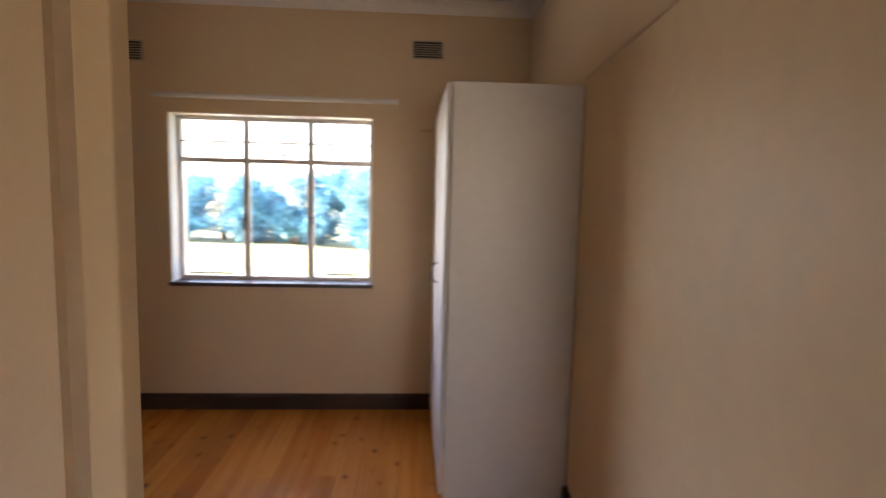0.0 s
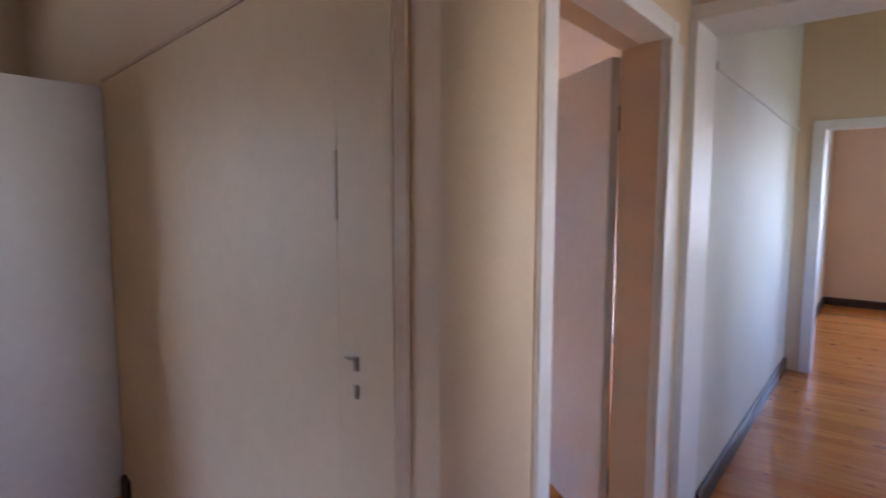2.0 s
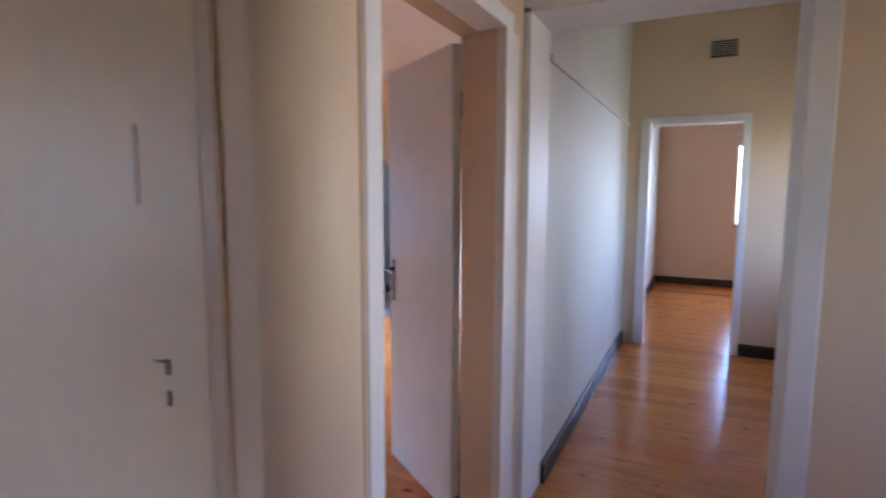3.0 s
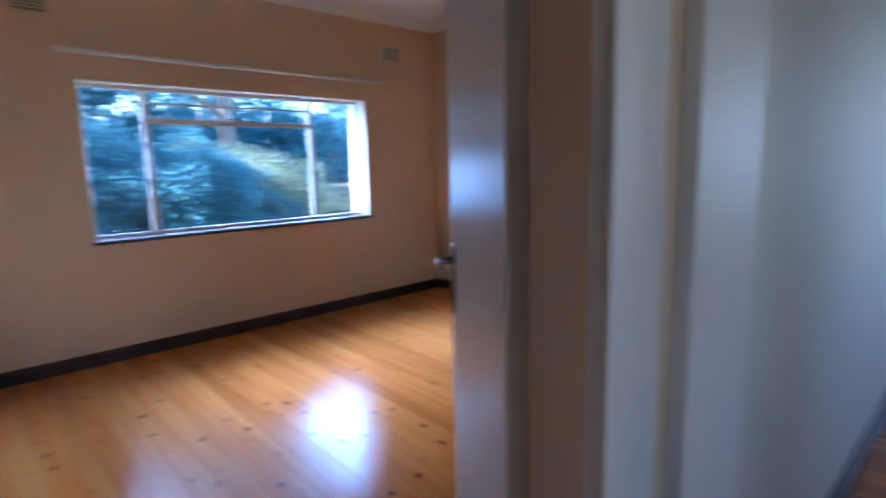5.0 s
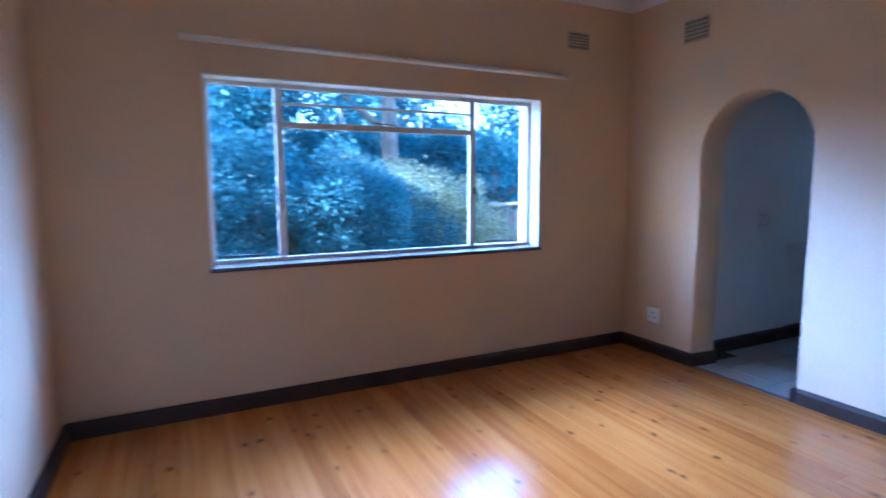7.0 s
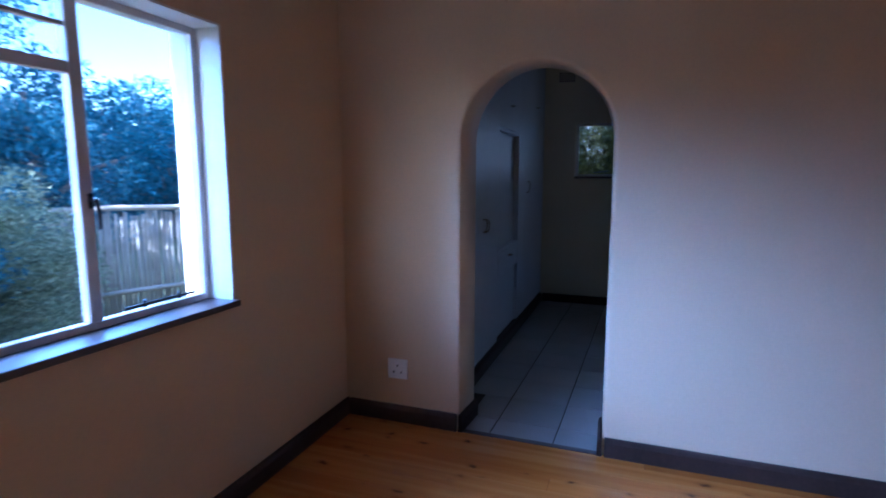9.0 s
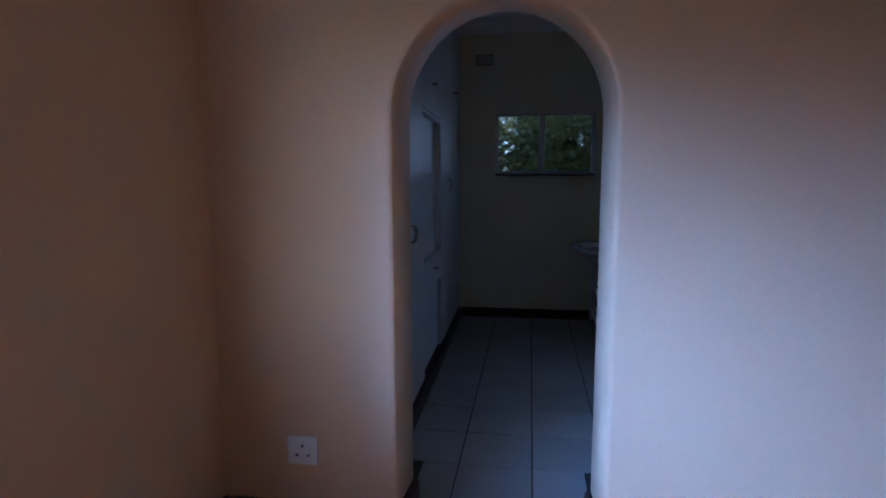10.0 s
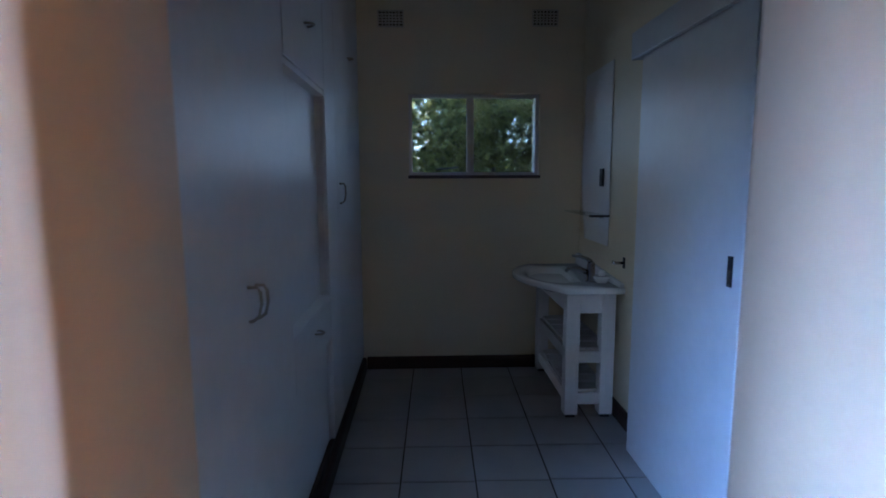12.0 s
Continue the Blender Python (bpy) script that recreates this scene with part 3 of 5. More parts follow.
def flush_cupboard():
    t = thing("cupboard_door", (XA, 1.9, 0), "closed cream flush door with lock plates in the lobby wall", "door", kind="structure")
    wpart("leaf", sloped_panel(XA - 0.006, XA, 1.185, 2.80, (0.012, 0.012), (2.098, 1.986)), M_PANEL, t)
    wpart("lock_stile", boxes(((XA - 0.010, 0.968, 0.012), (XA, 1.181, CEIL - 0.002)), bevel=0.003), M_PANEL, t)
    wpart("post", boxes(((XA - 0.011, 0.922, 0), (XA, 0.966, CEIL - 0.002)), bevel=0.004), M_POST, t, "brown painted timber post")
    wpart("head_bead", sloped_panel(XA - 0.008, XA, 1.181, 2.85, (2.100, 1.985), (2.114, 1.999)), M_POST, t, "thin brown timber bead")
    wpart("overpanel", sloped_panel(XA - 0.006, XA, 1.183, 2.85, (2.116, 2.001), (CEIL - 0.076, CEIL - 0.076)), M_WALL, t)
    wpart("latch_plate", boxes(((XA - 0.013, 1.100, 0.995), (XA - 0.010, 1.118, 1.036)), bevel=0.0015), M_BRASS, t)
    bm = bmesh.new()
    bm_tube(bm, [(XA - 0.013, 1.112, 1.03), (XA - 0.022, 1.122, 1.03), (XA - 0.023, 1.138, 1.031)], 0.004, 8)
    wpart("latch_tongue", bm, M_BRASS, t)
    wpart("keyhole_plate", boxes(((XA - 0.013, 1.101, 0.918), (XA - 0.010, 1.118, 0.958)), bevel=0.0015), M_BRASS, t)
    wpart("edge_strip", boxes(((XA - 0.013, 1.178, 1.40), (XA - 0.0095, 1.192, 1.585)), bevel=0.001), M_POST, t, "buff edge strip")
    return t


flush_cupboard()


def wardrobe():
    x0, y0, y1, h = 0.525, 2.85, YA - 0.002, 1.965
    t = thing("wardrobe", (0.8, 3.4, 0), "tall off-white painted wardrobe with a bent pull handle", "wardrobe")
    wpart("end_panel", boxes(((x0 + 0.004, y0, 0), (XA - 0.002, y0 + 0.02, h)), bevel=0.003), M_CUPB, t)
    wpart("top", boxes(((x0 + 0.002, y0 + 0.02, h - 0.02), (XA - 0.002, y1, h)), bevel=0.002), M_CUPB, t)
    wpart("back", boxes(((XA - 0.014, y0 + 0.02, 0.0), (XA - 0.002, y1, h - 0.02))), M_CUPB, t)
    wpart("base", boxes(((x0 + 0.03, y0 + 0.02, 0.0), (XA - 0.014, y1, 0.09))), M_CUPB, t)
    wpart("divider", boxes(((x0 + 0.02, 3.43, 0.09), (XA - 0.014, 3.45, h - 0.02))), M_CUPB, t)
    d = wpart("door", boxes(((x0 - 0.018, y0 + 0.002, 0.06), (x0, 3.438, h - 0.004)), bevel=0.003), M_CUPB, t)
    bm = bmesh.new()
    bm_tube(bm, [(x0 - 0.017, 3.36, 1.10), (x0 - 0.045, 3.36, 1.09), (x0 - 0.05, 3.36, 1.045), (x0 - 0.045, 3.36, 1.0), (x0 - 0.017, 3.36, 0.99)], 0.006, 10)
    part("handle", bm, M_CHROME, d, "bent chrome pull handle")
    wpart("door", boxes(((x0 - 0.018, 3.442, 0.06), (x0, y1, h - 0.004)), bevel=0.003), M_CUPB, t)
    b = thing("wall_batten", (0.48, YA, 1.88), "thin dark timber batten on the wall by the wardrobe", "batten")
    wpart("strip", boxes(((0.415, YA - 0.014, 1.875), (0.484, YA, 1.886)), bevel=0.002), M_POST, b)
    return t


wardrobe()

# ---------- windows ----------


def bar(bm, a, b):
    bm_box(bm, a, b, 0.003, 1)


def casement_handle(win, x, y, z):
    """A small iron casement catch that hangs from a mullion."""
    bm = bmesh.new()
    bm_box(bm, (x - 0.009, y - 0.012, z - 0.02), (x + 0.009, y, z + 0.03), 0.003, 1)
    bm_tube(bm, [(x, y - 0.008, z + 0.01), (x, y - 0.03, z + 0.008), (x + 0.004, y - 0.034, z - 0.03), (x + 0.006, y - 0.03, z - 0.085)], [0.008, 0.008, 0.007, 0.005], 8)
    wpart("catch", bm, M_IRON, win, "black iron casement catch")


def window_stay(win, x, y, z, length, rise=0.0):
    bm = bmesh.new()
    bm_tube(bm, [(x, y - 0.012, z), (x + length * 0.5, y - 0.018, z + rise * 0.6 + 0.004), (x + length, y - 0.012, z + rise)], 0.005, 8)
    for k in (0.25, 0.75):
        bm_tube(bm, [(x + length * k, y - 0.016, z - 0.008), (x + length * k, y - 0.016, z + 0.018)], 0.006, 8)
    wpart("stay", bm, M_IRON, win, "black iron window stay")


def steel_window(name, spec, wall_y, label, uprights, transoms, small):
    """Steel casement window in the reveal of a wall whose room face is at wall_y.
    uprights: x of mullions; transoms: (x from, x to, z, half height); small: thin glazing bars."""
    x0, x1, z0, z1 = spec
    t = thing(name, ((x0 + x1) / 2, wall_y + 0.13, z0), label, "window", kind="structure")
    g = 0.115
    y = wall_y + g
    fr = 0.026
    wpart("reveal", boxes(((x0, wall_y + 0.002, z0), (x0 + 0.008, y + 0.13, z1)), ((x1 - 0.008, wall_y + 0.002, z0), (x1, y + 0.13, z1)), ((x0 + 0.008, wall_y + 0.002, z1 - 0.008), (x1 - 0.008, y + 0.13, z1))), M_REVEAL, t)
    wpart("sill", boxes(((x0 - 0.01, wall_y - 0.022, z0 - 0.022), (x1 + 0.01, y + 0.005, z0 + 0.004)), bevel=0.004), M_SILL, t, "dark slate window sill")
    bm = bmesh.new()
    xi0, xi1, zi0, zi1 = x0 + 0.008, x1 - 0.008, z0 + 0.004, z1 - 0.008
    for a, b in (((xi0, y, zi0), (xi0 + fr, y + 0.035, zi1)), ((xi1 - fr, y, zi0), (xi1, y + 0.035, zi1)), ((xi0 + fr, y, zi0), (xi1 - fr, y + 0.035, zi0 + fr)), ((xi0 + fr, y, zi1 - fr), (xi1 - fr, y + 0.035, zi1))):
        bar(bm, a, b)
    wpart("frame", bm, M_STEEL, t)
    for x in uprights:
        wpart("mullion", boxes(((x - 0.022, y - 0.006, zi0 + fr), (x + 0.022, y + 0.03, zi1 - fr)), bevel=0.004), M_STEEL, t)
    for xa, xb, z, hh in transoms:
        wpart("transom", boxes(((xa, y - 0.004, z - hh), (xb, y + 0.028, z + hh)), bevel=0.003), M_STEEL, t)
    for a, b in small:
        wpart("glazing_bar", boxes((a, b), bevel=0.002), M_STEEL, t)
    cols = [xi0] + list(uprights) + [xi1]
    for p, q in zip(cols, cols[1:]):
        pane = wpart("pane", boxes(((p + 0.01, y + 0.012, zi0 + 0.01), (q - 0.01, y + 0.016, zi1 - 0.01))), M_GLASS, t, "clear glass pane")
        pane.visible_shadow = False
    return t


yA = YA + 0.115
wa = steel_window("window_1", WIN_A, YA, "white steel casement window with three lights", (-0.745, -0.322),
                  [(-0.723, -0.344, 1.662, 0.016), (-1.17, -0.767, 1.662, 0.016), (-0.30, 0.07, 1.662, 0.016)],
                  [((-0.723, yA, 1.778), (-0.344, yA + 0.022, 1.790)), ((-1.17, yA, 1.778), (-0.767, yA + 0.022, 1.790)), ((-0.30, yA, 1.778), (0.07, yA + 0.022, 1.790))])
casement_handle(wa, -0.757, yA, 1.28)
casement_handle(wa, -0.312, yA, 1.27)
window_stay(wa, -0.62, yA, 1.70, 0.18, 0.0)
window_stay(wa, -1.13, yA, 0.905, 0.3)
window_stay(wa, -0.22, yA, 0.905, 0.22)
yB = YB + 0.115
wb = steel_window("window_2", WIN_B, YB, "wide white steel casement window over the garden", (2.665, 3.985),
                  [(2.687, 3.963, 1.668, 0.018)],
                  [((2.687, yB, 1.786), (3.963, yB + 0.022, 1.800)), ((3.044, yB, 1.686), (3.056, yB + 0.022, 1.786)), ((3.592, yB, 1.686), (3.604, yB + 0.022, 1.786))])
casement_handle(wb, 2.652, yB, 1.23)
casement_handle(wb, 3.998, yB, 1.26)
window_stay(wb, 3.25, yB, 1.70, 0.18, -0.012)
window_stay(wb, 2.32, yB, 0.895, 0.26)
window_stay(wb, 4.08, yB, 0.895, 0.30)


def side_window(name, spec, wall_x, label, panes, glass, deep=0.09):
    """Steel window in a wall across x; room face at wall_x, room on the lower side."""
    y0, y1, z0, z1 = spec
    t = thing(name, (wall_x + 0.1, (y0 + y1) / 2, z0), label, "window", kind="structure")
    x = wall_x + deep
    wpart("sill", boxes(((wall_x - 0.02, y0 - 0.005, z0 - 0.02), (x + 0.01, y1 + 0.005, z0 + 0.002)), bevel=0.003), M_SILL, t, "dark slate window sill")
    bm = bmesh.new()
    f = 0.022
    for a, b in (((x, y0, z0 + 0.002), (x + 0.035, y0 + f, z1)), ((x, y1 - f, z0 + 0.002), (x + 0.035, y1, z1)), ((x, y0 + f, z0 + 0.002), (x + 0.035, y1 - f, z0 + f)), ((x, y0 + f, z1 - f), (x + 0.035, y1 - f, z1))):
        bar(bm, a, b)
    wpart("frame", bm, M_STEEL, t)
    cols = [y0] + panes + [y1]
    for y in panes:
        wpart("mullion", boxes(((x - 0.006, y - 0.024, z0 + f), (x + 0.03, y + 0.024, z1 - f)), bevel=0.004), M_STEEL, t)
    for p, q in zip(cols, cols[1:]):
        pane = wpart("pane", boxes(((x + 0.012, p + 0.008, z0 + 0.008), (x + 0.017, q - 0.008, z1 - 0.008))), glass, t, "rippled obscure glass pane" if glass is M_OBSCURE else "clear glass pane")
        pane.visible_shadow = False
    return t


wc = side_window("window_3", WIN_C, XC1, "small white steel window with rippled glass", [3.186], M_OBSCURE, 0.05)
bm = bmesh.new()
bm_tube(bm, [(XC1 + 0.04, 3.42, 1.385), (XC1 + 0.025, 3.36, 1.392), (XC1 + 0.03, 3.27, 1.40)], 0.006, 8)
wpart("stay", bm, M_IRON, wc)
bm = bmesh.new()
bm_box(bm, (XC1 + 0.025, 3.015, 1.37), (XC1 + 0.05, 3.04, 1.40), 0.004, 1)
wpart("catch", bm, M_IRON, wc)
side_window("window_4", WIN_F, XF, "white steel window of the far room", [-1.45, -0.9], M_GLASS)


def plain_window(name, spec, wall, label, along='x'):
    """A single-pane steel window; along is the axis of its wall, wall the frame's outer face."""
    p, q, z0, z1 = spec

    def at(u, v, z):
        return (u, v, z) if along == 'x' else (v, u, z)
    t = thing(name, at((p + q) / 2, wall, z0), label, "window", kind="structure")
    for nm, a, b in (("jamb", (p, z0), (p + 0.03, z1)), ("jamb", (q - 0.03, z0), (q, z1)), ("bottom_rail", (p + 0.03, z0), (q - 0.03, z0 + 0.03)), ("top_rail", (p + 0.03, z1 - 0.03), (q - 0.03, z1))):
        wpart(nm, boxes((at(a[0], wall - 0.03, a[1]), at(b[0], wall, b[1])), bevel=0.003), M_STEEL, t)
    pane = wpart("pane", boxes((at(p + 0.03, wall - 0.017, z0 + 0.03), at(q - 0.03, wall - 0.013, z1 - 0.03))), M_GLASS, t)
    pane.visible_shadow = False


plain_window("window_5", WIN_L, -2.73, "plain steel window assumed in the lobby, out of view", 'y')
# added window, out of view, that goes with the south fill lamp
plain_window("window_7", WIN_S, -2.32, "plain steel window assumed in the lobby, out of view")
plain_window("window_6", WIN_K, -1.45, "plain steel window of the corridor")


def curtain_rail(p, q, out, r=0.017, brackets=3):
    """White painted curtain rod on small brackets."""
    p, q, out = Vector(p), Vector(q), Vector(out)
    t = thing("curtain_rod", tuple((p + q) / 2), "white painted curtain rod fixed above a window", "curtain rod")
    bm = bmesh.new()
    n = 8
    pts = [p.lerp(q, k / n) + out * 0.06 + Vector((0, 0, -0.002 * math.sin(math.pi * k / n))) for k in range(n + 1)]
    bm_tube(bm, pts, r, 12)
    wpart("rod", bm, M_GLOSS, t)
    for k in range(brackets):
        c = p.lerp(q, (k + 0.12) / (brackets - 0.76))
        bm = bmesh.new()
        bm_tube(bm, [c, c + out * 0.06], 0.006, 8)
        wpart("bracket", bm, M_GLOSS, t)
    return t


curtain_rail((-1.27, YA, 2.05), (0.26, YA, 2.05), (0, -1, 0))
curtain_rail((2.15, YB, 2.075), (4.68, YB, 2.075), (0, -1, 0))
curtain_rail((XF, -2.1, 2.24), (XF, -0.38, 2.24), (-1, 0, 0))

# ---------- vents, sockets ----------


def vent(place, rz, w, h, grid, label):
    """A wall vent: frame, bars and dark holes. Faces local -y."""
    t = thing("wall_vent", place, label, "air vent", group="wall vents", rz=rz)
    nx, nz = grid
    part("backing", boxes(((-w / 2 + 0.002, -0.0045, -h / 2 + 0.002), (w / 2 - 0.002, -0.002, h / 2 - 0.002))), M_DARK, t)
    f, hw = 0.008, 0.0046 if nx > 1 else 0.0026
    part("frame", boxes(((-w / 2, -0.012, -h / 2), (w / 2, -0.001, -h / 2 + f)), ((-w / 2, -0.012, h / 2 - f), (w / 2, -0.001, h / 2)), ((-w / 2, -0.012, -h / 2 + f), (-w / 2 + f, -0.001, h / 2 - f)), ((w / 2 - f, -0.012, -h / 2 + f), (w / 2, -0.001, h / 2 - f))), M_VENT, t)
    for k in range(1, nz):
        z = -h / 2 + f + (h - 2 * f) * k / nz
        part("slat", boxes(((-w / 2 + f, -0.010, z - hw), (w / 2 - f, -0.003, z + hw))), M_VENT, t)
    for k in range(1, nx):
        x = -w / 2 + f + (w - 2 * f) * k / nx
        part("upright", boxes(((x - hw, -0.0095, -h / 2 + f), (x + hw, -0.0032, h / 2 - f))), M_VENT, t)
    return t


vent((0.445, YA, 2.392), 0, 0.195, 0.115, (1, 7), "dark louvred metal wall vent near the ceiling")
vent((-1.43, YA, 2.32), 0, 0.195, 0.125, (1, 7), "dark louvred metal wall vent near the ceiling")
vent((2.056, YB, 2.343), 0, 0.175, 0.115, (7, 5), "painted grid wall vent above the bedroom window")
vent((4.815, YB, 2.352), 0, 0.185, 0.12, (7, 5), "painted grid wall vent above the bedroom window")
vent((XR, 3.897, 2.35), 270, 0.19, 0.15, (7, 5), "painted grid wall vent above the archway")
vent((XC1, 3.71, 2.354), 270, 0.168, 0.105, (7, 5), "painted grid wall vent in the dressing room")
vent((XC1, 2.70, 2.364), 270, 0.172, 0.105, (7, 5), "painted grid wall vent in the dressing room")
vent((XE, -0.106, 2.628), 270, 0.213, 0.15, (1, 8), "louvred wall vent above the corridor's end door")


def wall_socket(place, rz):
    t = thing("wall_socket", place, "white plastic wall socket with a switch", "socket", rz=rz)
    part("plate", boxes(((-0.058, -0.010, -0.056), (0.058, 0.0, 0.056)), bevel=0.004), M_PLASTIC, t)
    for x, z in ((0.0, 0.018), (-0.022, -0.018), (0.022, -0.018)):
        bm = bmesh.new()
        bm_tube(bm, [(x, -0.0085, z), (x, -0.0108, z)], 0.0055, 10)
        part("pin_hole", bm, M_DARK, t)
    part("rocker", boxes(((0.030, -0.0145, 0.022), (0.046, -0.009, 0.045)), bevel=0.002), M_PLASTIC, t)
    return t


wall_socket((XR, 4.165, 0.30), 270)

# ---------- dressing room ----------
YU = 3.932   # front of the built-in cupboards


def pull_handle(owner, x, y, z, length, drop=True):
    """Bent wire pull; hangs down, or lies level where drop is false."""
    bm = bmesh.new()
    d = Vector((0, 0, -1)) if drop else Vector((1, 0, 0))
    p = Vector((x, y, z))
    o = Vector((0, -1, 0))
    bm_tube(bm, [p, p + o * 0.024, p + o * 0.031 + d * 0.012, p + o * 0.033 + d * length * 0.5, p + o * 0.026 + d * (length - 0.012), p + o * 0.010 + d * length, p + d * length], 0.0046, 8)
    return part("handle", bm, M_BRASS, owner, "dull bent metal pull")


def tall_cupboard(xa, xb, label, splits, handles):
    t = thing("built_in_cupboard", ((xa + xb) / 2, YU + 0.25, 0), label, "cupboard", group="built-in cupboards of the dressing room")
    wpart("side_panel", boxes(((xa, YU + 0.02, 0.0), (xa + 0.016, YB - 0.002, CEIL - 0.112))), M_CUPB, t)
    wpart("side_panel", boxes(((xb - 0.016, YU + 0.02, 0.0), (xb, YB - 0.002, CEIL - 0.112))), M_CUPB, t)
    wpart("back_panel", boxes(((xa + 0.016, YB - 0.014, 0.0), (xb - 0.016, YB - 0.002, CEIL - 0.112))), M_CUPB, t)
    wpart("plinth", boxes(((xa, YU + 0.006, 0.0), (xb, YU + 0.02, 0.10))), M_SKIRT, t, "dark brown plinth")
    for (p, q, z0, z1), hs in zip(splits, handles):
        d = wpart("door", boxes(((p + 0.002, YU, z0 + 0.002), (q - 0.002, YU + 0.019, z1 - 0.002)), bevel=0.003), M_CUPB, t)
        for hx, hz, hl, dr in hs:
            pull_handle(d, hx, YU + 0.001, hz, hl, dr)
    return t


tall_cupboard(5.576, 6.628, "tall pale painted cupboard with a bent wire pull", [(5.576, 6.628, 0.10, CEIL - 0.115)], [[(6.20, 1.06, 0.085, True), (6.255, 1.055, 0.085, True)]])
tall_cupboard(7.315, XC1 - 0.002, "tall pale painted double cupboard in the corner", [(7.315, 7.59, 0.10, CEIL - 0.115), (7.59, 8.43, 0.10, CEIL - 0.115), (8.43, XC1 - 0.002, 0.10, CEIL - 0.115)], [[], [(8.05, 2.0, 0.05, False), (7.66, 1.30, 0.10, True)], []])


def dressing_niche():
    xa, xb = 6.63, 7.313
    t = thing("dressing_niche", ((xa + xb) / 2, YU + 0.25, 0), "pale painted dressing table niche with an overhead cupboard", "cupboard", group="built-in cupboards of the dressing room")
    top = wpart("top_door", boxes(((xa + 0.003, YU, 1.705), (xb - 0.003, YU + 0.019, CEIL - 0.115)), bevel=0.003), M_CUPB, t)
    pull_handle(top, 6.95, YU + 0.001, 1.885, 0.05, False)
    wpart("niche_top", boxes(((xa, YU + 0.003, 1.68), (xb, YB - 0.02, 1.70))), M_CUPB, t)
    wpart("niche_back", boxes(((xa, YU + 0.045, 0.0), (xb, YU + 0.06, 1.68))), M_CUPB, t)
    wpart("counter", boxes(((xa, YU - 0.002, 0.775), (xb, YU + 0.045, 0.80)), bevel=0.003), M_CUPB, t)
    dr = wpart("drawer_front", boxes(((xa + 0.004, YU, 0.60), (xb - 0.004, YU + 0.018, 0.772)), bevel=0.003), M_CUPB, t)
    pull_handle(dr, 6.95, YU + 0.001, 0.72, 0.05, False)
    wpart("kneehole_panel", boxes(((xa + 0.002, YU + 0.026, 0.10), (xb - 0.002, YU + 0.041, 0.60))), M_CUPB, t)
    wpart("plinth", boxes(((xa, YU + 0.006, 0.0), (xb, YU + 0.03, 0.10))), M_SKIRT, t, "dark brown plinth")
    return t


dressing_niche()
skirting("baseboard_cupboards", (5.58, YU - 0.001), (XC1 - 0.03, YU - 0.001), (0, -1), h=0.09)


def vanity():
    x0, x1, y0, y1 = 7.70, 8.50, YC + 0.026, 2.735
    t = thing("washstand", (8.1, 2.58, 0), "white painted wooden washstand with two slatted shelves", "washstand")
    s = 0.075
    for x in (x0, x1 - s):
        for y in (y0 + 0.01, y1 - s):
            wpart("leg", boxes(((x, y, 0.02), (x + s, y + s, 0.70)), bevel=0.004), M_VANITY, t)
            wpart("foot", boxes(((x + 0.012, y + 0.012, 0.0), (x + s - 0.012, y + s - 0.012, 0.02))), M_BLACK, t, "black rubber foot")
    for a, b in (((x0 + 0.008, y0 + 0.01, 0.595), (x0 + 0.03, y1 - 0.008, 0.70)), ((x1 - 0.03, y0 + 0.01, 0.595), (x1 - 0.008, y1 - 0.008, 0.70)), ((x0 + s, y1 - 0.03, 0.595), (x1 - s, y1 - 0.008, 0.70)), ((x0 + s, y0 + 0.012, 0.595), (x1 - s, y0 + 0.034, 0.70))):
        wpart("apron", boxes((a, b), bevel=0.002), M_VANITY, t)
    for z in (0.11, 0.35):
        for x in (x0 + 0.012, x1 - 0.034):
            wpart("rail", boxes(((x, y0 + 0.085, z - 0.035), (x + 0.022, y1 - s, z + 0.03)), bevel=0.002), M_VANITY, t)
        wpart("rail", boxes(((x0 + s, y1 - 0.034, z - 0.035), (x1 - s, y1 - 0.012, z + 0.03)), bevel=0.002), M_VANITY, t)
        n = 6
        for k in range(n):
            xa = x0 + 0.036 + (x1 - x0 - 0.07) * k / n
            wpart("slat", boxes(((xa, y0 + 0.02, z + 0.0305), (xa + 0.105, y1 - 0.036, z + 0.045)), bevel=0.002), M_VANITY, t)
    return t


vanity()


